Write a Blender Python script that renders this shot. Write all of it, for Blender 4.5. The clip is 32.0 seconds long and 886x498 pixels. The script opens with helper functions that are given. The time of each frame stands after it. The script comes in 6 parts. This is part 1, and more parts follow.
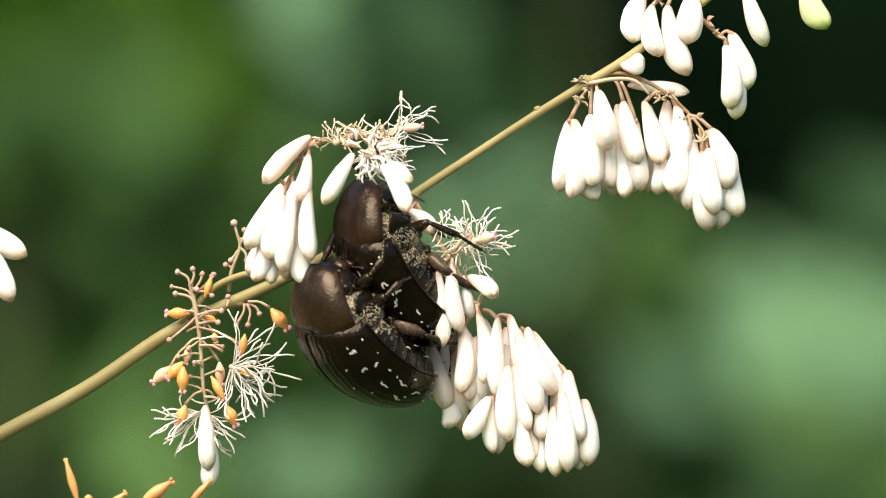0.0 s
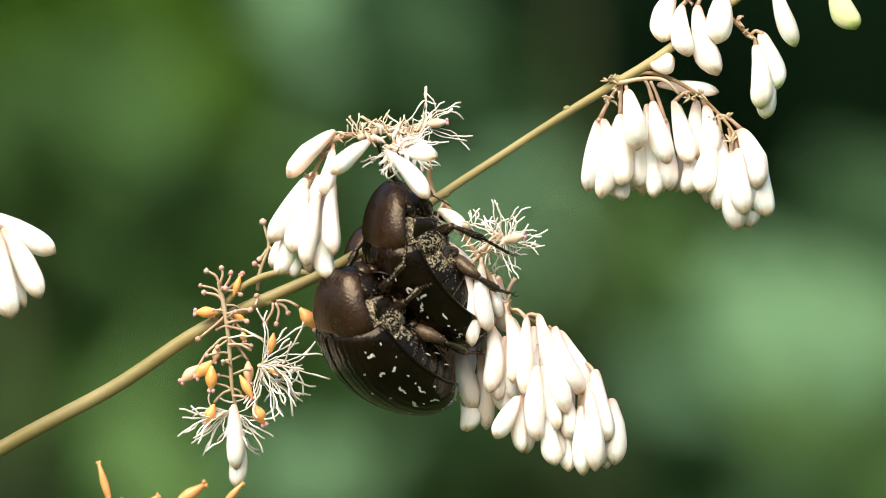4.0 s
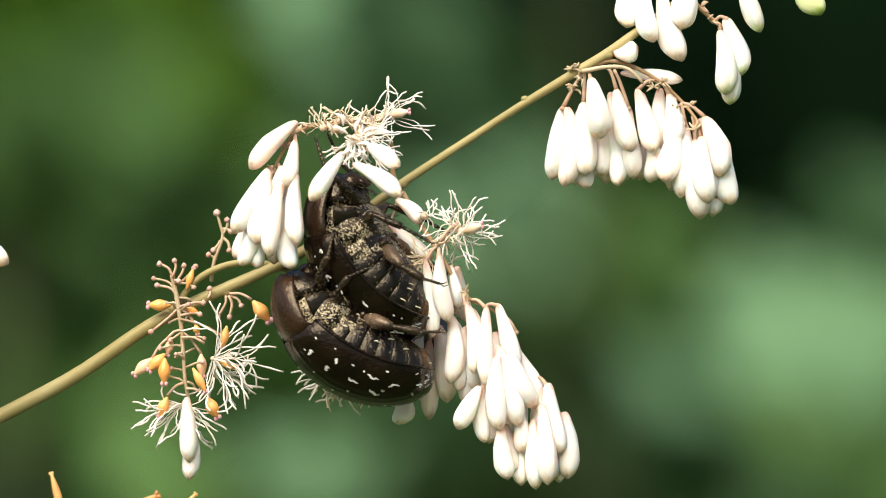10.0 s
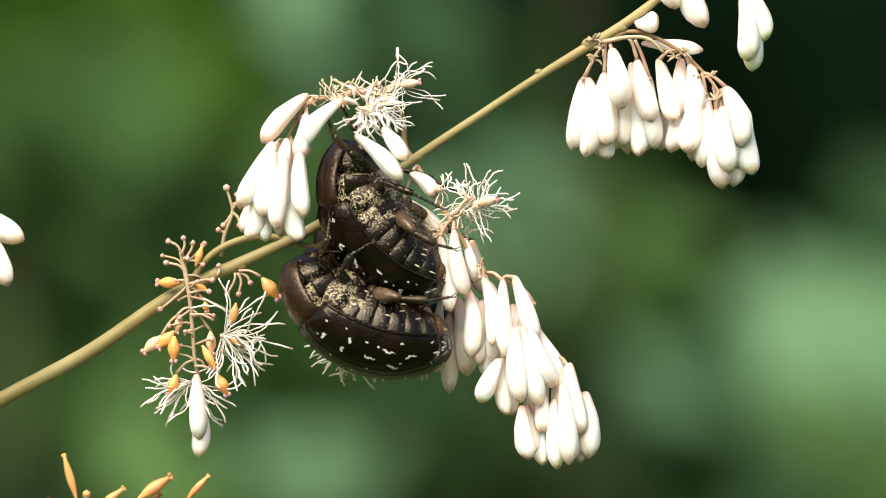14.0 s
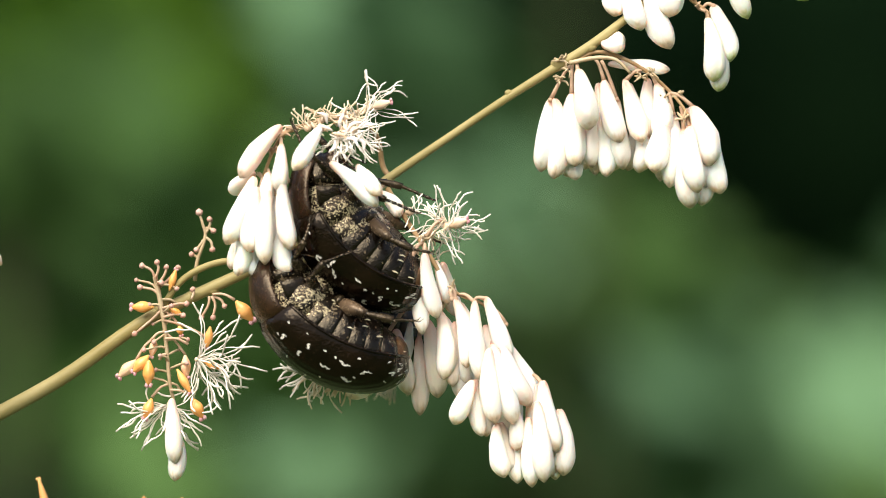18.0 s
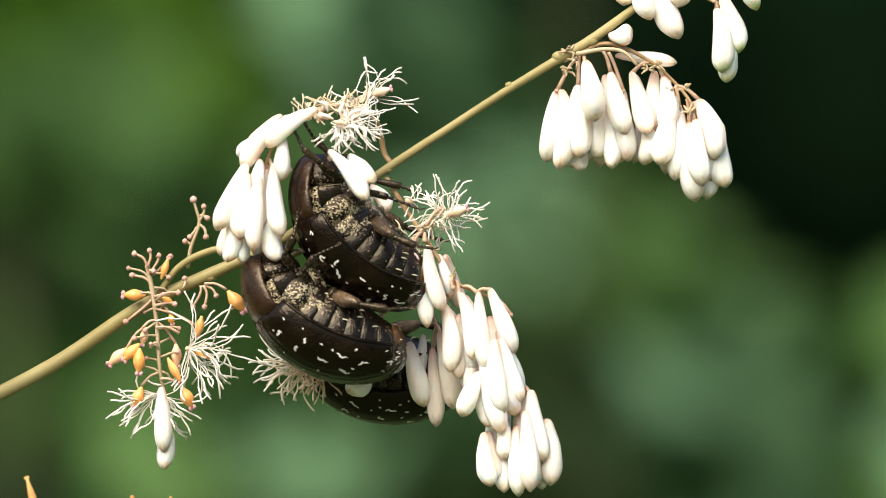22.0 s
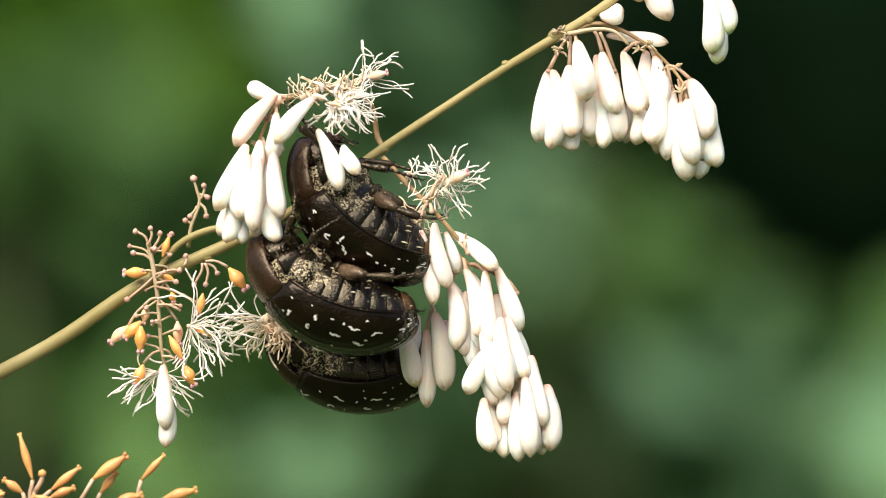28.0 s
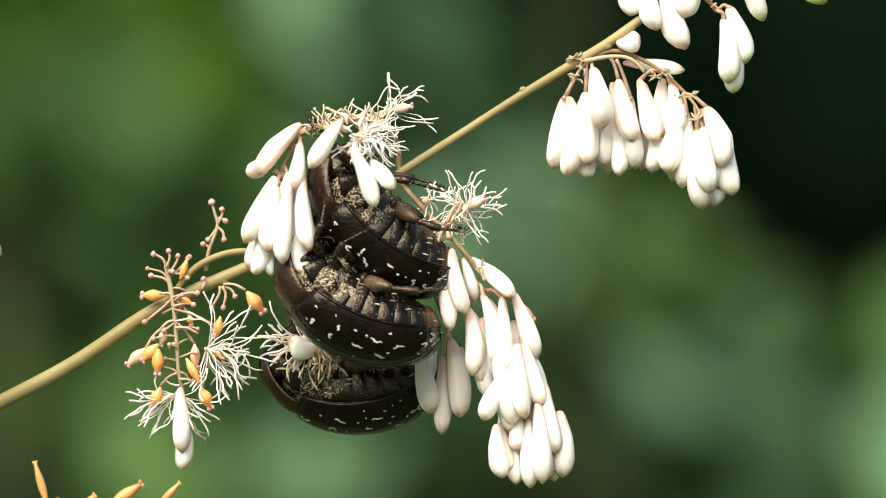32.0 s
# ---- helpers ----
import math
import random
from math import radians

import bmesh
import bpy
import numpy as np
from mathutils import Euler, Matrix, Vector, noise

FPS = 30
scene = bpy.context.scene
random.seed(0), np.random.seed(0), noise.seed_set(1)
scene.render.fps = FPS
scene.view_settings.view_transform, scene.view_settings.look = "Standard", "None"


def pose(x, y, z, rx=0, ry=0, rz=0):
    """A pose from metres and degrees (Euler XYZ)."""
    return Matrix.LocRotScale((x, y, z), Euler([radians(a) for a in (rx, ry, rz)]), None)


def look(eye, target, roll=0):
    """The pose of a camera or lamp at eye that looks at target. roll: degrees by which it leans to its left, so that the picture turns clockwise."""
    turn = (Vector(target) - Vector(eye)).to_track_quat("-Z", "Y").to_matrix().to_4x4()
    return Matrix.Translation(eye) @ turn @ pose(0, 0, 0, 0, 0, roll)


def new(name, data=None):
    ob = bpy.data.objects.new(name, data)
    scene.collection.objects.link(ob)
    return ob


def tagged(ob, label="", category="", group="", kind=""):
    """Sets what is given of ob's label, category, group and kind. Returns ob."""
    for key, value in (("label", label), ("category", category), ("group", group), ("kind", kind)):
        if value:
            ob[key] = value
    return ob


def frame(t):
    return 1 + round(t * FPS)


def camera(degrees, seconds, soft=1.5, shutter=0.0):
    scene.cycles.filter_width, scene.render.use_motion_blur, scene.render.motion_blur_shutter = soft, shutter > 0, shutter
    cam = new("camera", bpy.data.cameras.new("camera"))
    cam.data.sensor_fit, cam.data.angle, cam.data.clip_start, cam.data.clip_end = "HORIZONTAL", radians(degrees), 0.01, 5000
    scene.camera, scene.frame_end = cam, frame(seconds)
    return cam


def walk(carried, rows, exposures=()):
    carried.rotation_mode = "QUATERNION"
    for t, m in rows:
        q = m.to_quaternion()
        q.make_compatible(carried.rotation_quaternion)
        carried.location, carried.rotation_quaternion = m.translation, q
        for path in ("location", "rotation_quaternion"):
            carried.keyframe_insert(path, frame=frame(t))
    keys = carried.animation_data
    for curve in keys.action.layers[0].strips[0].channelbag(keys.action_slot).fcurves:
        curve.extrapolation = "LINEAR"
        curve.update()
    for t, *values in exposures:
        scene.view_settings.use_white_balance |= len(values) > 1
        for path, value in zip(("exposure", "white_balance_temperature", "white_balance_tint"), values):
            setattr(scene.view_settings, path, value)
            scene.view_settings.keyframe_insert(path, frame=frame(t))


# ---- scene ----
# ---- camera ----
K = 0.000067            # one plan unit in metres
EYE = 1.2               # height of the lens
NEAR = 1.03             # how much nearer the branch hangs than its plan
DEPTH = 1 / NEAR - 1
cam = camera(6.012, 32.0, soft=0.8)
walk(cam, [(0.0, look((0, -1, EYE), (0, 0, EYE))), (32.0, look((0, -1, EYE), (0, 0, EYE)))])
cam.data.dof.use_dof = True
cam.data.dof.focus_distance = 0.966
cam.data.dof.aperture_fstop = 20.0

# ---- world and sun ----
world = bpy.data.worlds.new("sky")
scene.world = world
world.use_nodes = True
wn = world.node_tree.nodes
sky = wn.new("ShaderNodeTexSky")
sky.sky_type = "NISHITA"
sky.sun_disc = False
sky.dust_density = 4.0
sky.sun_elevation, sky.sun_rotation = radians(58), radians(215)
world.node_tree.links.new(sky.outputs[0], wn["Background"].inputs[0])
wn["Background"].inputs[1].default_value = 0.10
sun = new("sun", bpy.data.lights.new("sun", "SUN"))
sun.data.energy, sun.data.angle, sun.data.color = 4.4, radians(55), (1.0, 0.94, 0.82)
sun.matrix_world = look((-0.7, -1.7, 2.1), (0, 0, 0))
scene.view_settings.exposure = 0.69


# ---- materials ----
def material(name, rough=0.5, metal=0.0, spec=0.5):
    m = bpy.data.materials.new(name)
    m.use_nodes = True
    b = m.node_tree.nodes["Principled BSDF"]
    b.inputs["Roughness"].default_value = rough
    b.inputs["Metallic"].default_value = metal
    b.inputs["Specular IOR Level"].default_value = spec
    return m, m.node_tree.nodes, m.node_tree.links, b


def noise_ramp(nodes, links, stops, scale, detail=3.0, coord="Object", distort=0.0):
    """Noise through a colour ramp: returns the ramp node."""
    tc = nodes.new("ShaderNodeTexCoord")
    n = nodes.new("ShaderNodeTexNoise")
    n.inputs["Scale"].default_value, n.inputs["Detail"].default_value = scale, detail
    n.inputs["Distortion"].default_value = distort
    links.new(tc.outputs[coord], n.inputs["Vector"])
    r = nodes.new("ShaderNodeValToRGB")
    els = r.color_ramp.elements
    while len(els) < len(stops):
        els.new(0.5)
    for e, (p, c) in zip(els, stops):
        e.position, e.color = p, (*c, 1)
    links.new(n.outputs["Fac"], r.inputs[0])
    return r


def bump(nodes, links, bsdf, scale, strength, dist, coord="Object", detail=4.0):
    tc = nodes.new("ShaderNodeTexCoord")
    n = nodes.new("ShaderNodeTexNoise")
    n.inputs["Scale"].default_value, n.inputs["Detail"].default_value = scale, detail
    links.new(tc.outputs[coord], n.inputs["Vector"])
    b = nodes.new("ShaderNodeBump")
    b.inputs["Strength"].default_value, b.inputs["Distance"].default_value = strength, dist
    links.new(n.outputs["Fac"], b.inputs["Height"])
    links.new(b.outputs[0], bsdf.inputs["Normal"])


def plain(name, stops, scale, rough=0.5, spec=0.4, bumps=None, sss=0.0, metal=0.0, coord="Object"):
    m, n, l, b = material(name, rough, metal, spec)
    r = noise_ramp(n, l, stops, scale, coord=coord)
    l.new(r.outputs[0], b.inputs["Base Color"])
    if bumps:
        bump(n, l, b, *bumps, coord=coord)
    if sss:
        b.inputs["Subsurface Weight"].default_value = sss
        b.inputs["Subsurface Radius"].default_value = (0.0012, 0.0009, 0.0006)
        b.inputs["Subsurface Scale"].default_value = 1.0
    return m


def bud_material(name, base, body, tip):
    """Petal-like skin: tinted at the stalk and at the tip, each bud a little different."""
    m, n, l, b = material(name, 0.42, 0.0, 0.35)
    tc = n.new("ShaderNodeTexCoord")
    sep = n.new("ShaderNodeSeparateXYZ")
    l.new(tc.outputs["Object"], sep.inputs[0])
    nz = n.new("ShaderNodeTexNoise")
    nz.inputs["Scale"].default_value = 2.2
    l.new(tc.outputs["Object"], nz.inputs["Vector"])
    add = n.new("ShaderNodeMath")
    add.operation = "MULTIPLY_ADD"
    add.inputs[1].default_value, add.inputs[2].default_value = 0.25, -0.12
    l.new(nz.outputs["Fac"], add.inputs[0])
    sm = n.new("ShaderNodeMath")
    l.new(sep.outputs["Z"], sm.inputs[0])
    l.new(add.outputs[0], sm.inputs[1])
    r = n.new("ShaderNodeValToRGB")
    els = r.color_ramp.elements
    els.new(0.14), els.new(0.42), els.new(0.86), els.new(0.95)
    for e, (p, c) in zip(els, ((0.0, base), (0.10, tuple(0.5 * (x + y) for x, y in zip(base, body))), (0.30, body), (0.84, body), (0.95, tip), (1.0, tuple(0.6 * x for x in tip)))):
        e.position, e.color = p, (*c, 1)
    l.new(sm.outputs[0], r.inputs[0])
    oi = n.new("ShaderNodeObjectInfo")
    hs = n.new("ShaderNodeHueSaturation")
    mr = n.new("ShaderNodeMapRange")
    mr.inputs["To Min"].default_value, mr.inputs["To Max"].default_value = 0.88, 1.04
    l.new(oi.outputs["Random"], mr.inputs["Value"])
    l.new(mr.outputs[0], hs.inputs["Value"])
    l.new(r.outputs[0], hs.inputs["Color"])
    l.new(hs.outputs[0], b.inputs["Base Color"])
    b.inputs["Subsurface Weight"].default_value = 0.7
    b.inputs["Subsurface Radius"].default_value = (0.0020, 0.0014, 0.0011)
    b.inputs["Subsurface Scale"].default_value = 1.0
    bump(n, l, b, 9.0, 0.25, 0.0004)
    return m


WHITE_BUD = bud_material("white_bud_skin", (0.66, 0.36, 0.28), (0.98, 0.88, 0.795), (0.78, 0.62, 0.46))
PINK_BUD = bud_material("pinkish_bud_skin", (0.58, 0.31, 0.24), (0.93, 0.79, 0.685), (0.66, 0.52, 0.40))
GREEN_BUD = bud_material("greenish_bud_skin", (0.64, 0.50, 0.40), (0.86, 0.83, 0.72), (0.62, 0.66, 0.32))
LIME_BUD = bud_material("lime_bud_skin", (0.60, 0.56, 0.34), (0.68, 0.72, 0.38), (0.46, 0.58, 0.16))
STEM = plain("stem_skin", ((0.3, (0.215, 0.172, 0.058)), (0.7, (0.335, 0.278, 0.122))), 120, 0.5, 0.25, (900, 0.3, 0.0002))
TWIG = plain("twig_skin", ((0.3, (0.22, 0.13, 0.05)), (0.7, (0.40, 0.26, 0.13))), 300, 0.5, 0.4, (1500, 0.3, 0.0002))
# Stem colour darkened to stand for the shade among the shrub leaves.
WOOD = plain("woody_stem_painted_shade", ((0.3, (0.02, 0.025, 0.01)), (0.7, (0.05, 0.055, 0.02))), 60, 0.7, 0.2)
PALE_TWIG = plain("pale_twig_skin", ((0.3, (0.34, 0.24, 0.13)), (0.7, (0.50, 0.40, 0.26))), 300, 0.5, 0.4, (1500, 0.3, 0.0002))
ROSE = plain("rose_stalk_skin", ((0.3, (0.40, 0.245, 0.155)), (0.7, (0.56, 0.40, 0.28))), 400, 0.5, 0.4, (1500, 0.3, 0.0002))
ORANGE = plain("orange_capsule_skin", ((0.3, (0.74, 0.29, 0.055)), (0.7, (0.83, 0.44, 0.15))), 500, 0.38, 0.5, (1200, 0.2, 0.0002), 0.2)
BLUSH = plain("blush_capsule_skin", ((0.3, (0.72, 0.36, 0.18)), (0.7, (0.82, 0.54, 0.36))), 400, 0.42, 0.45, (1200, 0.2, 0.0002), 0.3)
RUST = plain("rusty_capsule_skin", ((0.3, (0.46, 0.19, 0.06)), (0.7, (0.72, 0.38, 0.13))), 300, 0.42, 0.45, (1200, 0.2, 0.0002), 0.2)
KNOB = plain("pinkish_knob_skin", ((0.3, (0.42, 0.22, 0.16)), (0.7, (0.60, 0.38, 0.32))), 700, 0.6, 0.3, (2500, 0.4, 0.0002))
STIGMA = plain("rose_stigma_skin", ((0.3, (0.50, 0.20, 0.22)), (0.7, (0.66, 0.42, 0.44))), 900, 0.6, 0.3)
FILAMENT = plain("white_filament", ((0.3, (0.70, 0.62, 0.51)), (0.7, (0.84, 0.80, 0.74))), 400, 0.6, 0.3)
TAN_FILAMENT = plain("tan_filament", ((0.3, (0.60, 0.46, 0.29)), (0.7, (0.79, 0.69, 0.53))), 300, 0.6, 0.3)
PETAL = plain("withered_petal_skin", ((0.3, (0.80, 0.62, 0.54)), (0.7, (0.90, 0.80, 0.74))), 500, 0.5, 0.3, (1200, 0.3, 0.0002), 0.4)
PEACH = plain("peach_receptacle", ((0.3, (0.64, 0.44, 0.28)), (0.7, (0.78, 0.62, 0.46))), 700, 0.6, 0.3)


def chitin(name, dark, warm, gold, rough, pits, furrows, spec=0.42):
    """Beetle shell: mottled dark brown, pitted, with faint lengthwise furrows and a dusting of golden scales."""
    m, n, l, b = material(name, rough, 0.0, spec)
    r = noise_ramp(n, l, ((0.35, dark), (0.75, warm)), 260, 5)
    dust = noise_ramp(n, l, ((0.60, (0, 0, 0)), (0.70, (1, 1, 1))), 3800, 2)
    mix = n.new("ShaderNodeMix")
    mix.data_type = "RGBA"
    l.new(dust.outputs[0], mix.inputs["Factor"])
    l.new(r.outputs[0], mix.inputs["A"])
    mix.inputs["B"].default_value = (*gold, 1)
    l.new(mix.outputs["Result"], b.inputs["Base Color"])
    tc = n.new("ShaderNodeTexCoord")
    wave = n.new("ShaderNodeTexWave")
    wave.bands_direction = "Y"
    wave.inputs["Scale"].default_value, wave.inputs["Distortion"].default_value = 330, 2.5
    wave.inputs["Detail Scale"].default_value = 1.5
    l.new(tc.outputs["Object"], wave.inputs["Vector"])
    vor = n.new("ShaderNodeTexVoronoi")
    vor.inputs["Scale"].default_value = pits
    l.new(tc.outputs["Object"], vor.inputs["Vector"])
    b1 = n.new("ShaderNodeBump")
    b1.inputs["Strength"].default_value, b1.inputs["Distance"].default_value = furrows, 0.00012
    l.new(wave.outputs["Fac"], b1.inputs["Height"])
    b2 = n.new("ShaderNodeBump")
    b2.inputs["Strength"].default_value, b2.inputs["Distance"].default_value = 0.35, 0.00009
    l.new(vor.outputs["Distance"], b2.inputs["Height"])
    l.new(b1.outputs[0], b2.inputs["Normal"])
    l.new(b2.outputs[0], b.inputs["Normal"])
    b.inputs["Specular Tint"].default_value = (1.0, 0.80, 0.58, 1)
    b.inputs["Coat Weight"].default_value = 0.06
    b.inputs["Coat Roughness"].default_value = 0.12
    return m


def scaly(name, dark, warm, tan, scale, cover, rough=0.2, low=0.46):
    """Beetle underside: dark shining shell, dusted in patches with flat golden scales."""
    m, n, l, b = material(name, rough, 0.0, 0.5)
    b.inputs["Specular Tint"].default_value = (1.0, 0.84, 0.62, 1)
    tc = n.new("ShaderNodeTexCoord")
    vor = n.new("ShaderNodeTexVoronoi")
    vor.inputs["Scale"].default_value = scale
    l.new(tc.outputs["Object"], vor.inputs["Vector"])
    sep = n.new("ShaderNodeSeparateColor")
    l.new(vor.outputs["Color"], sep.inputs[0])
    patch = noise_ramp(n, l, ((low, (0, 0, 0)), (low + 0.16, (1, 1, 1))), 520, 4)
    less = n.new("ShaderNodeMath")
    less.operation = "MULTIPLY"
    l.new(patch.outputs[0], less.inputs[0])
    less.inputs[1].default_value = cover
    cut = n.new("ShaderNodeMath")
    cut.operation = "LESS_THAN"
    l.new(sep.outputs[0], cut.inputs[0])
    l.new(less.outputs[0], cut.inputs[1])
    base = noise_ramp(n, l, ((0.35, dark), (0.75, warm)), 300, 4)
    mix = n.new("ShaderNodeMix")
    mix.data_type = "RGBA"
    l.new(cut.outputs[0], mix.inputs["Factor"])
    l.new(base.outputs[0], mix.inputs["A"])
    mix.inputs["B"].default_value = (*tan, 1)
    l.new(mix.outputs["Result"], b.inputs["Base Color"])
    bp = n.new("ShaderNodeBump")
    bp.inputs["Strength"].default_value, bp.inputs["Distance"].default_value = 0.5, 0.00008
    l.new(vor.outputs["Distance"], bp.inputs["Height"])
    l.new(bp.outputs[0], b.inputs["Normal"])
    return m


ELYTRON = chitin("dark_bronze_wing_case", (0.002, 0.0012, 0.0008), (0.008, 0.004, 0.002), (0.012, 0.007, 0.0035), 0.17, 3000, 0.4, 0.30)
SHIELD = chitin("brown_bronze_shield", (0.008, 0.0038, 0.0018), (0.032, 0.0155, 0.0075), (0.045, 0.025, 0.012), 0.27, 3400, 0.1, 0.42)
LEG = chitin("bronze_leg_shell", (0.005, 0.004, 0.003), (0.045, 0.031, 0.016), (0.11, 0.078, 0.043), 0.2, 4600, 0.3)
FEMUR = chitin("tan_bronze_thigh_shell", (0.02, 0.013, 0.008), (0.16, 0.105, 0.062), (0.20, 0.14, 0.085), 0.2, 4600, 0.2)
TAIL = chitin("rusty_tail_plate", (0.02, 0.009, 0.004), (0.09, 0.045, 0.018), (0.16, 0.10, 0.05), 0.28, 4600, 0.1)
BELLY = scaly("dark_belly_shell", (0.003, 0.0022, 0.0016), (0.012, 0.008, 0.005), (0.12, 0.09, 0.055), 5000, 0.12, 0.13)
CHEST = scaly("gold_dusted_chest_shell", (0.006, 0.004, 0.003), (0.035, 0.022, 0.012), (0.42, 0.35, 0.22), 8000, 0.5, 0.14, 0.38)
HAIR = plain("pale_bristle", ((0.3, (0.50, 0.42, 0.27)), (0.7, (0.70, 0.62, 0.46))), 700, 0.5, 0.3)
SPOT = plain("chalky_white_fleck", ((0.3, (0.62, 0.58, 0.50)), (0.7, (0.78, 0.75, 0.70))), 900, 0.8, 0.2)


# ---- mesh helpers ----
def at(u, v, d=0.0):
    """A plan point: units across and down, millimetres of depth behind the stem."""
    return Vector(((u - 784) * K, d * 0.001, (441 - v) * K))


def mid(u, v, d=0.0):
    """The same from the plan of the branch as it hangs in mid-sway."""
    return at(800 + (u - 756) / 1.037, 400 + (v - 371) / 1.037, d)


def late(u, v, d=0.0):
    """The same from the plan of the branch as it hangs towards the end."""
    return at(800 + (u - 747) / 1.046, 400 + (v - 318) / 1.046, d)


def part(name, bm, mat, parent, label="", smooth=True):
    me = bpy.data.meshes.new(name)
    bm.to_mesh(me)
    bm.free()
    if smooth:
        for p in me.polygons:
            p.use_smooth = True
    for m in (mat if isinstance(mat, (list, tuple)) else (mat,)):
        me.materials.append(m)
    ob = new(name, me)
    ob.parent = parent
    if label:
        ob["label"] = label
    return ob


def curve_points(pts, n):
    """Points along a smooth curve through pts (Catmull-Rom)."""
    pts = [Vector(p) for p in pts]
    if len(pts) < 3:
        return [pts[0].lerp(pts[-1], i / n) for i in range(n + 1)]
    ext = [2 * pts[0] - pts[1], *pts, 2 * pts[-1] - pts[-2]]
    out, segs = [], len(pts) - 1
    for i in range(n + 1):
        x = i / n * segs
        k = min(int(x), segs - 1)
        f = x - k
        a, b, c, d = ext[k:k + 4]
        out.append(0.5 * (2 * b + (c - a) * f + (2 * a - 5 * b + 4 * c - d) * f * f + (3 * b - a - 3 * c + d) * f ** 3))
    return out


def tube(bm, pts, radii, sides=8, mat=0):
    """A capped tube through pts; radii as a list spread along it."""
    n = len(pts)
    rings, side = [], None
    for i, p in enumerate(pts):
        way = (pts[min(i + 1, n - 1)] - pts[max(i - 1, 0)])
        way = way.normalized() if way.length > 1e-12 else Vector((0, 0, 1))
        if side is None:
            side = way.orthogonal().normalized()
        side = (side - way * side.dot(way))
        side = side.normalized() if side.length > 1e-9 else way.orthogonal().normalized()
        up = way.cross(side)
        x = i / max(n - 1, 1) * (len(radii) - 1)
        k = min(int(x), max(len(radii) - 2, 0))
        r = radii[k] + (radii[min(k + 1, len(radii) - 1)] - radii[k]) * (x - k)
        rings.append([bm.verts.new(p + r * (side * math.cos(a) + up * math.sin(a))) for a in (2 * math.pi * j / sides for j in range(sides))])
    for a, b in zip(rings, rings[1:]):
        for j in range(sides):
            bm.faces.new((a[j], a[(j + 1) % sides], b[(j + 1) % sides], b[j])).material_index = mat
    bm.faces.new(rings[0][::-1]).material_index = mat
    bm.faces.new(rings[-1]).material_index = mat


def blob(bm, centre, radius, stretch=(1, 1, 1), sub=2, mat=0, rough=0.0):
    made = bmesh.ops.create_icosphere(bm, subdivisions=sub, radius=1.0)
    for v in made["verts"]:
        k = 1 + rough * noise.noise(v.co * 2.3 + Vector(centre) * 900)
        v.co = Vector(centre) + Vector((v.co.x * stretch[0], v.co.y * stretch[1], v.co.z * stretch[2])) * radius * k
        for f in v.link_faces:
            f.material_index = mat


def bud_mesh(seed):
    """A club-shaped bud of unit length and half-width: two sepals closed on a seam, drawn out to a short point."""
    rnd = random.Random(seed)
    bm = bmesh.new()
    prof = ((0.0, 0.18), (0.025, 0.33), (0.07, 0.45), (0.15, 0.56), (0.26, 0.69), (0.39, 0.83), (0.52, 0.94), (0.64, 1.0), (0.74, 0.99), (0.82, 0.91), (0.89, 0.76), (0.945, 0.54), (0.98, 0.30), (1.0, 0.12))
    bend, kx, fat = rnd.uniform(0.1, 0.75), rnd.uniform(-0.3, 0.3), rnd.uniform(-0.06, 0.06)
    sides, rings = 24, []
    for z, r in prof:
        cx, cy = bend * math.sin(z * math.pi) * 0.9, kx * math.sin(z * math.pi)
        r *= 1 + fat * math.sin(2 * math.pi * z)
        ring = []
        for j in range(sides):
            a = 2 * math.pi * j / sides
            seam = 1 - 0.13 * max(0.0, math.cos(2 * a)) ** 14 * min(1.0, 0.3 + z)
            keel = 1 + 0.07 * max(0.0, math.cos(2 * a - math.pi)) ** 6 * z
            k = r * seam * keel * (1 + 0.05 * math.sin(3 * a + seed))
            ring.append(bm.verts.new((cx + k * math.cos(a), cy + 0.84 * k * math.sin(a), z)))
        rings.append(ring)
    for a, b in zip(rings, rings[1:]):
        for j in range(sides):
            bm.faces.new((a[j], a[(j + 1) % sides], b[(j + 1) % sides], b[j]))
    for ring in rings[1:]:
        for v in ring:
            q = Vector((v.co.x, v.co.y, v.co.z * 3))
            k = 1 + 0.08 * noise.noise(q * 1.4 + Vector((seed * 7.0, 0, 0)))
            v.co.x, v.co.y = v.co.x * k, v.co.y * k
    tip = bm.verts.new((0.02, 0.01, 1.008))
    for j in range(sides):
        bm.faces.new((rings[-1][j], rings[-1][(j + 1) % sides], tip))
    bm.faces.new(rings[0][::-1])
    me = bpy.data.meshes.new("bud")
    bm.to_mesh(me)
    bm.free()
    for p in me.polygons:
        p.use_smooth = True
    return me


BUDS = {}
for bud_mat in (WHITE_BUD, PINK_BUD, GREEN_BUD, LIME_BUD):
    BUDS[bud_mat.name] = []
    for k in range(12):
        me = bud_mesh(k)
        me.materials.append(bud_mat)
        BUDS[bud_mat.name].append(me)
bud_rng = random.Random(7)


def aim(base, tip, spin=0.0):
    """The pose of a bud that hangs from base and points to tip."""
    return Matrix.Translation(base) @ (tip - base).to_track_quat("Z", "Y").to_matrix().to_4x4() @ Matrix.Rotation(spin, 4, "Z")


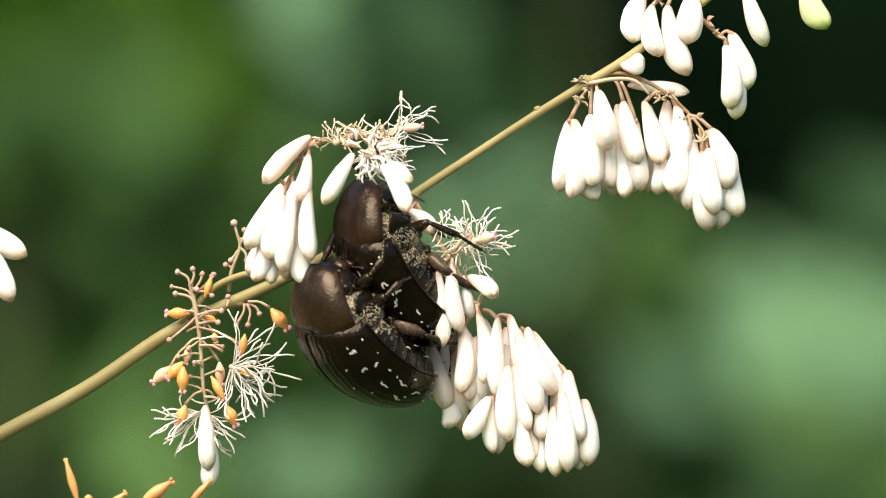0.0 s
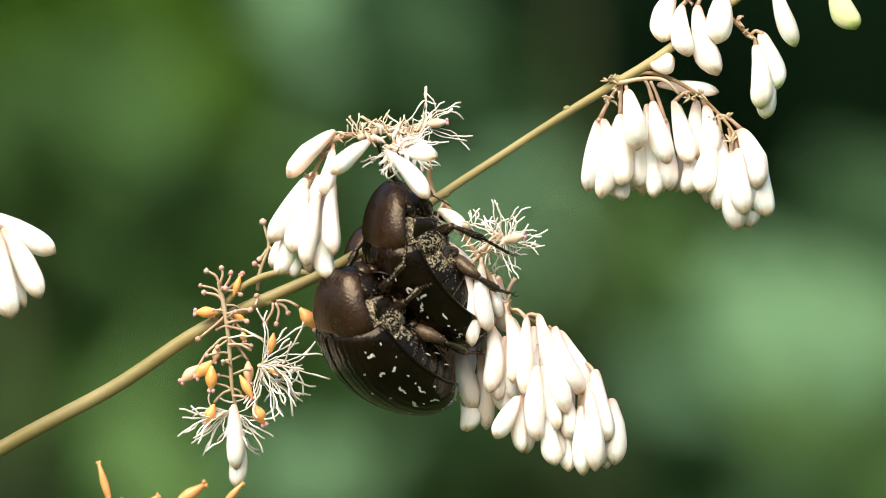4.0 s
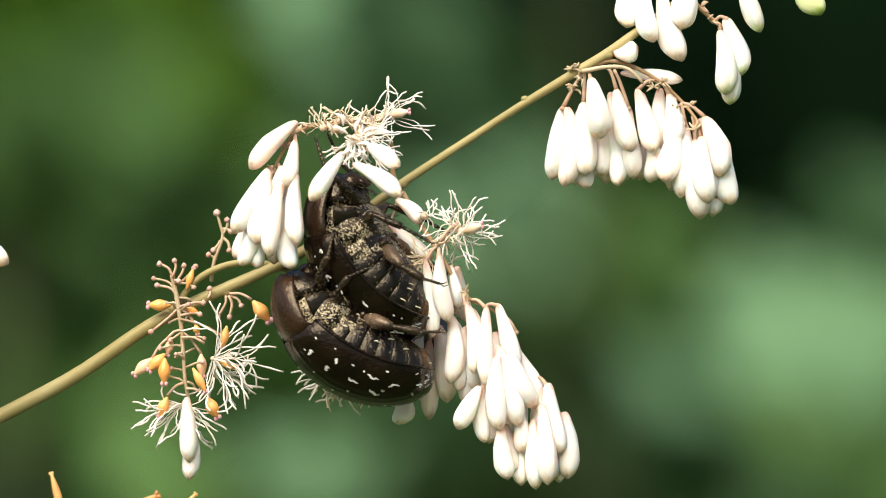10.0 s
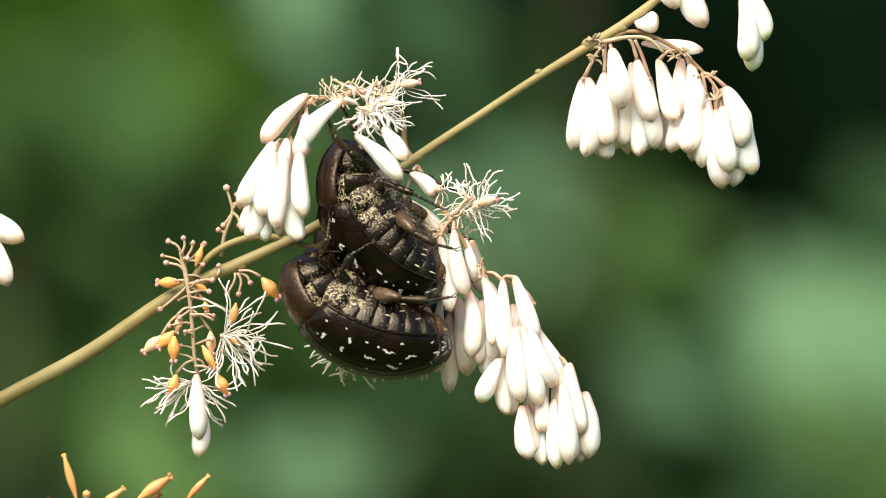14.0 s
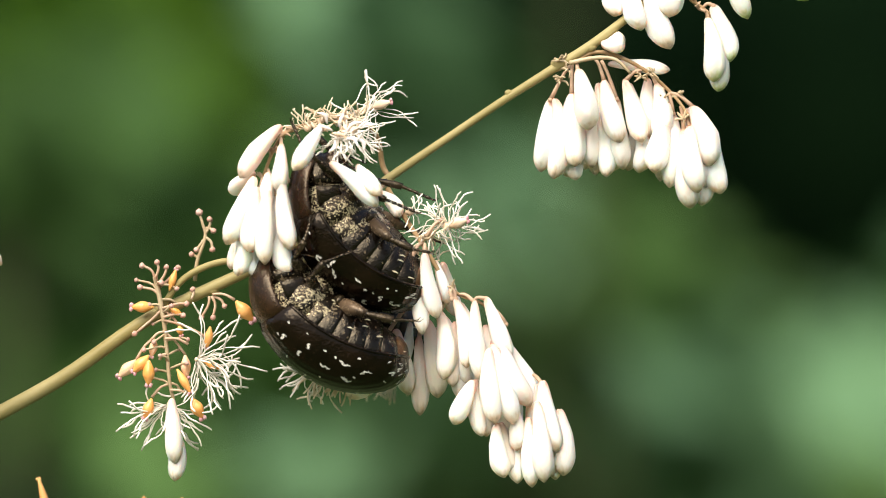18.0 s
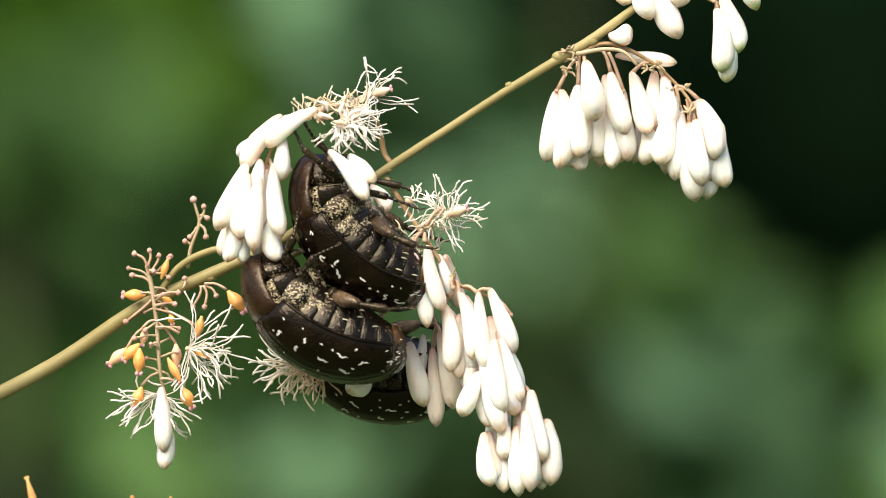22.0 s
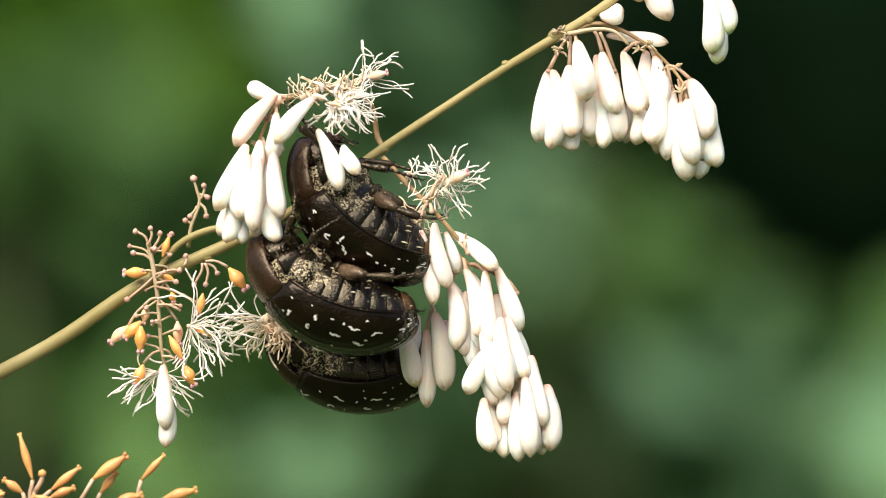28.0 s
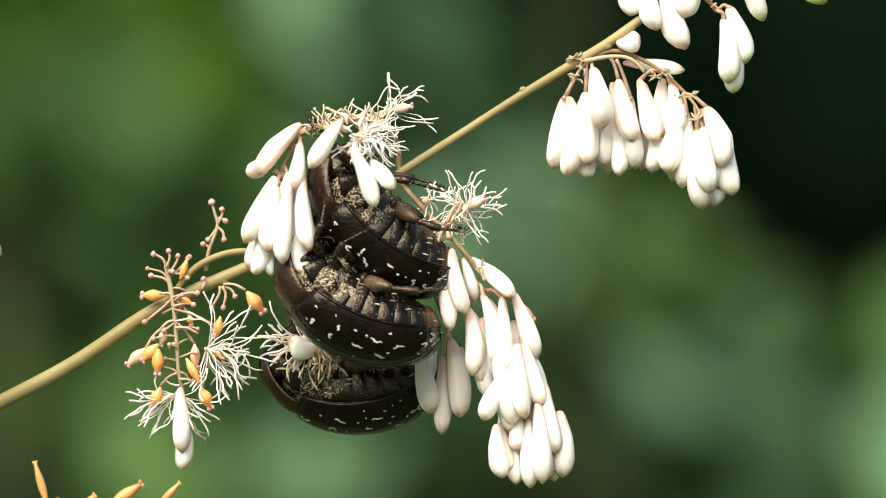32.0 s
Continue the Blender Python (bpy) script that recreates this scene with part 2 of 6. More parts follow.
def bud(parent, origin, base, tip, width, mat=None, spin=None):
    """A bud hung under a sprig, from its base to its tip; width in plan units."""
    me = bud_rng.choice(BUDS[(mat or WHITE_BUD).name])
    way = tip - base
    turn = way.to_track_quat("Z", "Y").to_matrix().to_4x4()
    ob = new("bud", me)
    ob.parent = parent
    w = width * K * 0.455
    a = bud_rng.uniform(0, 6.28) if spin is None else spin
    ob.matrix_local = Matrix.Translation(base - origin) @ turn @ Matrix.Rotation(a, 4, "Z") @ Matrix.Diagonal((w, w, way.length, 1))
    return ob


def filaments(bm, centre, count, length, start, spread, radius, seed, depth=0.6, wander=0.35, mat=0):
    """A burst of thin wavy threads; start and spread in degrees, clockwise from the right."""
    rnd = random.Random(seed)
    for _ in range(count):
        a = radians(start + rnd.uniform(0, spread))
        way = Vector((math.cos(a), rnd.uniform(-depth, depth), -math.sin(a))).normalized()
        p, pts = Vector(centre), []
        n, ln = 11, length * rnd.uniform(0.65, 1.1) * K
        kink = Vector((rnd.uniform(-1, 1), rnd.uniform(-0.6, 0.6), rnd.uniform(-1, 1))).normalized()
        curl, turn = rnd.uniform(0.0, 1.0) ** 1.5, rnd.uniform(-0.5, 0.5)
        for i in range(n):
            pts.append(p.copy())
            jig = Vector((rnd.uniform(-1, 1), rnd.uniform(-1, 1), rnd.uniform(-1, 1)))
            bend = (kink - way * kink.dot(way)) * curl * (0.4 + i / n) + way.cross(Vector((0, 1, 0))) * turn * math.sin(i * 1.3)
            way = (way + bend * wander * 0.9 + jig * wander * 0.35).normalized()
            p = p + way * ln / (n - 1)
        r = radius * K
        tube(bm, pts, (r * 0.55, r * 0.7, r * 0.8, r, r * 1.5, r * 1.2), 5, mat)


def capsule(bm, a, b, width, mat=0, tip_mat=2):
    """A swollen young seed pod with its two-lobed stigma."""
    w = width * K / 2
    pts = [a.lerp(b, i / 13) for i in range(14)]
    tube(bm, pts, [w * r for r in (0.22, 0.36, 0.52, 0.68, 0.83, 0.94, 1.0, 1.02, 0.98, 0.88, 0.74, 0.58, 0.44, 0.34)], 11, mat)
    side = (b - a).cross(Vector((0, 1, 0))).normalized() * w * 0.45
    for s in (-1, 1):
        blob(bm, b + side * s * 0.7 + (b - a).normalized() * w * 0.12, w * 0.36, (1, 1, 1.2), 2, tip_mat, 0.5)


def knob_stalk(bm, a, b, r, knob, mat=0, tip_mat=2):
    bend = a.lerp(b, 0.5) + Vector((0.15 * (b - a).length, 0, 0.1 * (b - a).length))
    tube(bm, curve_points((a, bend, b), 5), (r * K * 1.1, r * K), 6, mat)
    blob(bm, b, knob * K, sub=1, mat=tip_mat, rough=0.3)


# ---- ground and background ----
def ground_material():
    m, n, l, b = material("garden_soil_and_grass", 0.9, 0, 0.2)
    r = noise_ramp(n, l, ((0.35, (0.030, 0.045, 0.016)), (0.6, (0.055, 0.085, 0.026)), (0.8, (0.09, 0.075, 0.045))), 3, 8)
    l.new(r.outputs[0], b.inputs["Base Color"])
    bump(n, l, b, 40, 0.6, 0.02)
    return m


bm = bmesh.new()
bmesh.ops.create_grid(bm, x_segments=40, y_segments=40, size=60)
for v in bm.verts:
    v.co.z = 0.03 * noise.noise(v.co * 0.3)
ground = part("ground", bm, ground_material(), None)
ground.location = (0, 20, -0.03)
tagged(ground, "mown garden ground of grass and soil", "ground", kind="structure")

# Near-black greens put the deep shade between the shrubs into the hedge's colour.
DEEP = plain("hedge_leaves_painted_shade", ((0.3, (0.0018, 0.0052, 0.0025)), (0.6, (0.005, 0.0135, 0.005)), (0.85, (0.014, 0.032, 0.012))), 3.2, 1.0, 0.0, (30, 0.8, 0.03))
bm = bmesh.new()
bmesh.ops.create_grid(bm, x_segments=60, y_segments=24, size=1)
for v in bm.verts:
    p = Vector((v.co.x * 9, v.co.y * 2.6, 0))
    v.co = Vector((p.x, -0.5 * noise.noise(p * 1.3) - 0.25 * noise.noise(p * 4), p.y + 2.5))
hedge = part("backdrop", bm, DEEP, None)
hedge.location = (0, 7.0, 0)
tagged(hedge, "hedge of dense green leaves, its colour darkened to deep shade, behind the flowers", "hedge", kind="structure")


def leaf_material(name, a, b_, rough=0.55):
    m, n, l, b = material(name, rough, 0, 0.12)
    r = noise_ramp(n, l, ((0.3, a), (0.7, b_)), 14, 4)
    l.new(r.outputs[0], b.inputs["Base Color"])
    b.inputs["Transmission Weight"].default_value = 0.0
    bump(n, l, b, 60, 0.4, 0.004)
    return m


LEAVES = {
    "pale": leaf_material("glaucous_leaf", (0.078, 0.156, 0.074), (0.120, 0.222, 0.108)),
    "mid": leaf_material("green_leaf", (0.044, 0.100, 0.024), (0.077, 0.148, 0.040)),
    "yellow": leaf_material("yellow_green_leaf", (0.056, 0.13, 0.011), (0.093, 0.185, 0.018)),
}


def leaf_mesh(mat, seed):
    """A broad lobed leaf, about one unit across, cupped and with a raised midrib."""
    rnd = random.Random(seed)
    bm = bmesh.new()
    c = bm.verts.new((0, 0, 0))
    n, ring1, ring2 = 28, [], []
    for j in range(n):
        a = 2 * math.pi * j / n
        lobes = 0.42 + 0.08 * math.cos(7 * a) + 0.04 * rnd.random()
        for ring, k in ((ring1, 0.5), (ring2, 1.0)):
            r = lobes * k
            ring.append(bm.verts.new((r * math.cos(a), r * math.sin(a), 0.16 * k * k * (0.5 + 0.5 * math.cos(3 * a + seed)) - 0.1 * k)))
    for j in range(n):
        i = (j + 1) % n
        bm.faces.new((c, ring1[j], ring1[i]))
        bm.faces.new((ring1[j], ring2[j], ring2[i], ring1[i]))
    me = bpy.data.meshes.new("leaf")
    bm.to_mesh(me)
    bm.free()
    for p in me.polygons:
        p.use_smooth = True
    me.materials.append(mat)
    return me


LEAF_MESHES = {k: [leaf_mesh(m, s) for s in range(3)] for k, m in LEAVES.items()}


def shrub(name, label, stems, sorts):
    """A shrub standing behind the branch: stems from the ground and leaves at (u, v, spread, count, kind, depth in m)."""
    thing = tagged(new(name), label, "shrub")
    for x, y, h in stems:
        bm = bmesh.new()
        pts = curve_points((Vector((x, y, -0.05)), Vector((x + 0.03, y, h * 0.5)), Vector((x - 0.02, y, h))), 8)
        tube(bm, pts, (0.008, 0.003), 7)
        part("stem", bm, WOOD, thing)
    for u, v, spread, count, kind, y in sorts:
        leaf_rng = random.Random(u * 7 + v)
        heart = Vector(((u - 784) * K * (1 + y), y + 0.05, (441 - v) * K * (1 + y) + EYE))
        root = min((Vector((sx, sy, min(sh, heart.z - 0.12))) for sx, sy, sh in stems), key=lambda q: (q - heart).length)
        bm = bmesh.new()
        tube(bm, curve_points((root, root.lerp(heart, 0.5) - Vector((0, 0, 0.03)), heart), 6), (0.003, 0.0015), 6)
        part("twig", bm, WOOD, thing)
        for _ in range(count):
            d = y + leaf_rng.uniform(-0.15, 0.15)
            g = 1 + d
            px = (u - 784 + leaf_rng.gauss(0, spread)) * K * g
            pz = (441 - v + leaf_rng.gauss(0, spread)) * K * g + EYE
            ob = new("leaf", leaf_rng.choice(LEAF_MESHES[kind]))
            ob.parent = thing
            size = leaf_rng.uniform(0.055, 0.10) * g / 3
            ob.matrix_local = pose(px, d, pz, leaf_rng.uniform(25, 65), leaf_rng.uniform(-25, 25), leaf_rng.uniform(0, 360)) @ Matrix.Diagonal((size, size, size, 1))
    return thing


shrub("poppy_shrub", "tall shrub with broad pale blue-green lobed leaves", ((0.05, 2.1, 1.5), (0.3, 2.2, 1.4), (-0.15, 2.2, 1.2)), (
    (680, 100, 50, 7, "pale", 2.0), (860, 110, 30, 2, "pale", 2.0), (850, 330, 50, 4, "pale", 2.1), (1170, 640, 40, 2, "pale", 2.2), (700, 780, 50, 2, "pale", 2.2), (590, 800, 50, 2, "pale", 2.25)))
pale_stem = shrub("poppy_shrub", "single tall stem with broad pale lobed leaves", ((0.28, 2.05, 1.2),), (
    (1490, 520, 50, 3, "pale", 2.0), (1510, 660, 60, 2, "mid", 2.1)))
shrub("green_shrub", "dense mid-green leafy garden shrub", ((-0.3, 2.7, 1.5), (0.0, 2.7, 1.2), (0.25, 2.8, 1.2)), (
    (250, 230, 60, 2, "mid", 2.6), (100, 640, 110, 2, "mid", 2.6), (330, 790, 110, 1, "mid", 2.5), (120, 200, 80, 2, "mid", 2.7), (120, 420, 80, 2, "mid", 2.7), (560, 780, 110, 12, "mid", 2.6), (600, 690, 80, 8, "mid", 2.45), (440, 820, 80, 3, "mid", 2.45),
    (560, 560, 120, 10, "mid", 2.6), (720, 320, 90, 12, "mid", 2.6), (980, 370, 60, 6, "mid", 2.6)))
shrub("green_shrub", "low spreading garden shrub with green leaves", ((0.12, 2.6, 1.0), (0.3, 2.7, 1.0)), (
    (1150, 600, 90, 14, "mid", 2.5), (1150, 740, 70, 9, "mid", 2.4), (1010, 770, 60, 4, "mid", 2.4), (1300, 760, 110, 16, "mid", 2.5), (1050, 800, 90, 10, "mid", 2.6), (1240, 760, 60, 4, "mid", 2.35), (1170, 700, 40, 2, "pale", 2.2), (1460, 800, 100, 20, "mid", 2.4), (1420, 700, 80, 8, "mid", 2.4), (1330, 800, 80, 7, "pale", 2.2), (980, 620, 70, 8, "mid", 2.6)))
shrub("lime_shrub", "sunlit yellow-green leaves of a garden shrub", ((-0.45, 3.0, 1.6),), (
    (100, 70, 50, 3, "yellow", 2.9), (30, 130, 40, 1, "yellow", 2.8), (60, 340, 50, 1, "mid", 2.7), (40, 300, 60, 1, "yellow", 2.9), (330, 40, 40, 2, "yellow", 2.9), (450, 850, 40, 1, "yellow", 2.9), (60, 150, 40, 1, "yellow", 2.9)))

# ---- the flowering branch ----
branch = tagged(new("flower_branch"), "olive-green flower stem hung with sprigs of white buds", "flower stem")

bm = bmesh.new()
tube(bm, curve_points((at(-5600, 18600, 60), at(-5300, 12000, 50), at(-4300, 6000, 40), at(-2200, 2500, 20), at(-700, 1190, 6), at(-200, 890, 1)), 40), (0.006, 0.0045, 0.003, 0.0012, 0.00092), 12)
tube(bm, curve_points((at(-200, 890, 1), at(0, 772), at(170, 680), at(300, 592), at(400, 541), at(530, 482), at(640, 415), at(735, 345), at(850, 269), at(945, 207),
                       at(1030, 155), at(1085, 122), at(1145, 78), at(1240, 8), at(1300, -36), at(1450, -120)), 70),
     [r * K for r in (13.5, 13, 12.6, 11.8, 10.8, 9.8, 8.6, 7.6, 7, 7, 8, 8.6, 7.4, 6, 5, 4.4)], 14)
for u, v, r in ((945, 200, 6), (1030, 151, 10), (1085, 124, 9.5), (735, 347, 8), (345, 566, 13), (430, 530, 11)):
    blob(bm, at(u, v), r * K, (1.3, 1, 1), 2, 0, 0.25)
part("stem", bm, STEM, branch)
bm = bmesh.new()
tube(bm, curve_points((at(345, 560, -0.6), at(372, 522, -1), at(405, 498, -1), at(450, 483, -0.5), at(500, 484, 0), at(560, 500, 1), at(610, 470, 2)), 24), (5.5 * K, 6.2 * K, 5.6 * K, 5 * K), 9)
part("side_stem", bm, STEM, branch)


def sprig(name, pivot, axis, stalks, mat, label="", radius=5.0):
    """A side sprig with its origin at pivot: an axis and its bud stalks, in one mesh."""
    bm = bmesh.new()
    tube(bm, curve_points([p - pivot for p in axis], 6 * len(axis)), (radius * K, radius * 0.85 * K, radius * 0.6 * K), 8)
    for a, b in stalks:
        m = a.lerp(b, 0.45) + Vector((0, 0, 6 * K))
        tube(bm, curve_points((a - pivot, m - pivot, b - pivot), 5), (3.0 * K, 3.0 * K, 4.2 * K), 6, 1)
        blob(bm, b - pivot, 5.4 * K, sub=1, mat=1)
    ob = part(name, bm, (mat, ROSE), branch, label)
    ob.location = pivot
    return ob


def crust(parent, origin, spots, seed, mat=None):
    """Papery scales at the nodes of a sprig, one tuft a node."""
    rnd = random.Random(seed)
    for c in spots:
        bm = bmesh.new()
        for _ in range(9):
            way = Vector((rnd.uniform(-1, 1), rnd.uniform(-1, 1), rnd.uniform(-0.6, 1))).normalized()
            a = c - origin
            b = a + way * rnd.uniform(6, 20) * K
            curl = Vector((rnd.uniform(-4, 4), rnd.uniform(-4, 4), rnd.uniform(0, 5))) * K
            tube(bm, curve_points((a, a.lerp(b, 0.5) + curl, b), 5), (1.0 * K, 2.4 * K, 2.0 * K, 0.8 * K), 5)
        part("node_tuft", bm, mat or PALE_TWIG, parent, "papery tan scales")


pair_rng = random.Random(19)


def twin(parent, origin, place, b, chance):
    """A second bud close behind one of a dense sprig, a little to its side."""
    if pair_rng.random() > chance:
        return
    du, dv = pair_rng.choice((-1, 1)) * pair_rng.uniform(12, 20), pair_rng.uniform(-2, 12)
    bud(parent, origin, place(b[0] + du * 0.5, b[1] + dv, b[5] + 2.0), place(b[2] + du, b[3] - pair_rng.uniform(2, 16), b[5] + 2.2), b[4] * 0.92, pair_rng.choice((WHITE_BUD, PINK_BUD)))


# sprig with the row of fresh buds beyond the bare stretch of stem
P0 = at(1060, 140)
row = sprig("bud_sprig", P0, (at(1050, 150), at(1090, 134), at(1130, 142), at(1180, 170), at(1225, 212), at(1252, 250, -0.5)), (
    (at(1050, 152), at(1012, 215)), (at(1050, 152), at(1048, 208)), (at(1055, 152), at(1060, 168, -1)), (at(1090, 146), at(1105, 185)), (at(1100, 148), at(1125, 215)),
    (at(1170, 166), at(1140, 185)), (at(1180, 172), at(1195, 192)), (at(1205, 196), at(1208, 242)), (at(1215, 205), at(1222, 242)),
    (at(1235, 228), at(1240, 270)), (at(1240, 235), at(1250, 266)), (at(1215, 205), at(1258, 232)), (at(1250, 240), at(1285, 266))), TWIG, "brown sprig", 4)
bm = bmesh.new()
tube(bm, curve_points((at(1045, 152, -0.7) - P0, at(1090, 144, -1.2) - P0, at(1125, 148, -1.4) - P0, at(1150, 172, -1.4) - P0), 12), (4 * K, 3.4 * K, 2.6 * K), 8)
part("twig", bm, PALE_TWIG, row)
for b in ((1010, 215, 993, 338, 36, 0.8), (1020, 213, 1015, 350, 38, -0.4), (1048, 205, 1052, 330, 42, -0.8), (1050, 270, 1053, 353, 36, 1.0),
          (1060, 163, 1077, 268, 42, -2.0), (1085, 235, 1082, 332, 34, 1.0), (1095, 238, 1107, 348, 36, 0.2), (1103, 183, 1130, 290, 36, -1.0),
          (1125, 213, 1135, 336, 34, 0.6), (1140, 183, 1168, 290, 36, -1.0), (1160, 262, 1163, 342, 32, 1.2), (1195, 190, 1197, 285, 34, -0.2),
          (1208, 238, 1187, 342, 42, -0.8), (1220, 238, 1215, 368, 36, 0.6)):
    bud(row, P0, at(b[0], b[1], b[5]), at(b[2], b[3], b[5]), b[4] * 1.22)
    twin(row, P0, at, b, 0.65)
for b in ((1240, 268, 1250, 404, 46, 0.2), (1250, 263, 1262, 378, 38, -1.6), (1255, 229, 1285, 332, 44, -0.8), (1285, 262, 1302, 380, 44, 0.6),
          (1275, 300, 1270, 400, 34, 1.4), (1180, 180, 1178, 270, 32, 1.0), (1068, 260, 1070, 335, 30, 1.8), (1118, 250, 1120, 338, 32, 1.6)):
    bud(row, P0, at(b[0], b[1], b[5]), at(b[2], b[3], b[5]), b[4] * 1.22)
    twin(row, P0, at, b, 0.65)
bud(row, P0, at(1112, 154, 1.2), at(1218, 166, 1.4), 30, PINK_BUD)
bud(row, P0, at(1100, 122, -0.6), at(1141, 110, -0.8), 42)
crust(row, P0, (at(1028, 148, -0.8), at(1040, 165, -0.5), at(1030, 182), at(1168, 178, -0.6), at(1186, 172, -1), at(1208, 220, -0.4), at(1240, 252, -0.4), at(1232, 212)), 3)

# sprigs at the tip of the stem
P1 = at(1240, 10)
tip = sprig("tip_sprig", P1, (at(1228, 18), at(1255, 48), at(1278, 66), at(1290, 78)), (
    (at(1190, -14), at(1140, -8)), (at(1190, -10), at(1155, 14)), (at(1195, -4), at(1182, 14)), (at(1220, -10), at(1226, -8)), (at(1280, 68), at(1283, 82)),
    (at(1275, 62), at(1293, 60)), (at(1300, -36), at(1316, -22)), (at(1400, -92), at(1420, -32))), TWIG, "brown sprig", 4)
for b in ((1140, -12, 1122, 75, 42, 0), (1155, 12, 1168, 100, 38, -0.8), (1182, 12, 1218, 132, 40, -0.2), (1226, -14, 1216, 78, 44, -0.9)):
    bud(tip, P1, at(b[0], b[1], b[5]), at(b[2], b[3], b[5]), b[4] * 1.22)
for b in ((1282, 80, 1292, 190, 40, -0.6), (1292, 58, 1320, 156, 44, 0.2), (1300, 110, 1300, 206, 38, 0.8), (1315, -26, 1352, 82, 34, 0), (1420, -36, 1456, 52, 42, 0)):
    bud(tip, P1, at(b[0], b[1], b[5]), at(b[2], b[3], b[5]), b[4] * 1.22, LIME_BUD if b[0] == 1420 else GREEN_BUD)
crust(tip, P1, (at(1168, 5), at(1180, -2), at(1250, 40), at(1268, 66)), 4, ROSE)

# sprig in seed: orange pods, spent flowers and two last buds
P2 = at(350, 545)
seedy = sprig("seed_sprig", P2, (at(338, 505, -1.5), at(346, 545, -1.6), at(353, 590, -1.6), at(357, 640, -1.6), at(361, 690, -1.6), at(368, 722, -1.4)), (), PALE_TWIG, "pale brown sprig", 4.5)
for a, b, c, d, e in ((338, 508, 316, 486, -1.5), (338, 510, 342, 481, -2.2), (342, 520, 358, 489, -1.8), (345, 525, 378, 490, -1.2), (342, 515, 349, 516, -2.4), (346, 540, 312, 523, -1.6),
                      (350, 560, 302, 603, -1.4), (350, 560, 392, 553, -2.0), (352, 575, 386, 572, -2.2), (430, 540, 416, 577, -0.6), (436, 540, 456, 558, -0.8), (434, 540, 436, 577, -1), (400, 545, 402, 528, -1.4)):
    bm = bmesh.new()
    knob_stalk(bm, at(a, b, e) - P2, at(c, d, e) - P2, 2.4, 5.6)
    part("knobbed_stalk", bm, (ROSE, ROSE, KNOB), seedy)
for a, b, c, d, e in ((350, 562, 378, 590, -1.8), (352, 580, 428, 612, -2), (354, 600, 330, 614, -1.8), (354, 612, 394, 622, -2.2), (356, 640, 344, 648, -2), (436, 537, 474, 547, -1), (358, 690, 330, 712, -2), (362, 700, 396, 712, -2),
                      (352, 600, 388, 640, -1.4), (330, 614, 304, 648, -1.9), (345, 560, 336, 555, -1.5)):
    bm = bmesh.new()
    tube(bm, curve_points((at(a, b, e) - P2, at((a + c) / 2, (b + d) / 2 - 5, e) - P2, at(c, d, e) - P2), 5), (2.4 * K, 2.2 * K, 2.8 * K), 6)
    part("stalk", bm, ROSE, seedy)
for a, b, c, d, w, e in ((336, 557, 298, 557, 20, -1.6), (362, 530, 374, 494, 13, -1.4), (476, 549, 504, 583, 24, -1), (304, 648, 274, 676, 20, -2), (326, 640, 300, 668, 20, -2.4), (326, 648, 325, 690, 21, -2.8),
                         (388, 640, 390, 678, 18, -2), (330, 714, 318, 748, 19, -2.2), (398, 714, 416, 748, 22, -2.4), (374, 664, 396, 704, 15, -2.6), (378, 590, 382, 606, 13, -2), (432, 592, 425, 628, 15, -2),
                         (337, 612, 330, 642, 15, -1.8), (362, 560, 384, 572, 12, -2)):
    bm = bmesh.new()
    capsule(bm, at(a, b, e) - P2, at(c, d, e) - P2, w)
    part("seed_pod", bm, (BLUSH if a % 3 == 1 else ORANGE, ORANGE, STIGMA), seedy, "orange pod with pink tip")
tidbits = random.Random(5)
for k in range(16):
    v = 520 + k * 12
    u, e = 340 + (v - 505) * 0.13, tidbits.uniform(-3, -0.4)
    side_way = -1 if k % 2 else 1
    bm = bmesh.new()
    knob_stalk(bm, at(u, v, -1.6) - P2, at(u + side_way * tidbits.uniform(12, 40), v + tidbits.uniform(-22, 14), e) - P2, 2.0, tidbits.uniform(3.6, 5.2))
    part("knobbed_stalk", bm, (PALE_TWIG, ROSE, KNOB), seedy)
bm = bmesh.new()
filaments(bm, at(408, 648, -2.6) - P2, 24, 116, -58, 75, 1.3, 11, 0.5, 0.7)
filaments(bm, at(408, 648, -2.6) - P2, 24, 107, 10, 85, 1.3, 12, 0.6, 0.7)
blob(bm, at(408, 648, -2.6) - P2, 4 * K, sub=2, mat=1)
part("stamen_tuft", bm, (FILAMENT, PEACH), seedy, "white thread-like stamens")
bm = bmesh.new()
capsule(bm, at(420, 652, -3) - P2, at(450, 664, -3) - P2, 13)
part("pistil", bm, (ORANGE, ORANGE, STIGMA), seedy)
bm = bmesh.new()
filaments(bm, at(358, 726, -1.4) - P2, 24, 98, 110, 80, 1.2, 13, 0.6, 0.7)
filaments(bm, at(358, 726, -1.2) - P2, 20, 94, 15, 70, 1.2, 14, 0.6, 0.7)
blob(bm, at(360, 724, -1.4) - P2, 5 * K, sub=2, mat=1)
part("stamen_tuft", bm, (FILAMENT, PEACH), seedy, "white thread-like stamens")
bud(seedy, P2, at(364, 714, -3.2), at(369, 826, -3.0), 36)
bud(seedy, P2, at(364, 752, -2.2), at(368, 856, -2.0), 36)

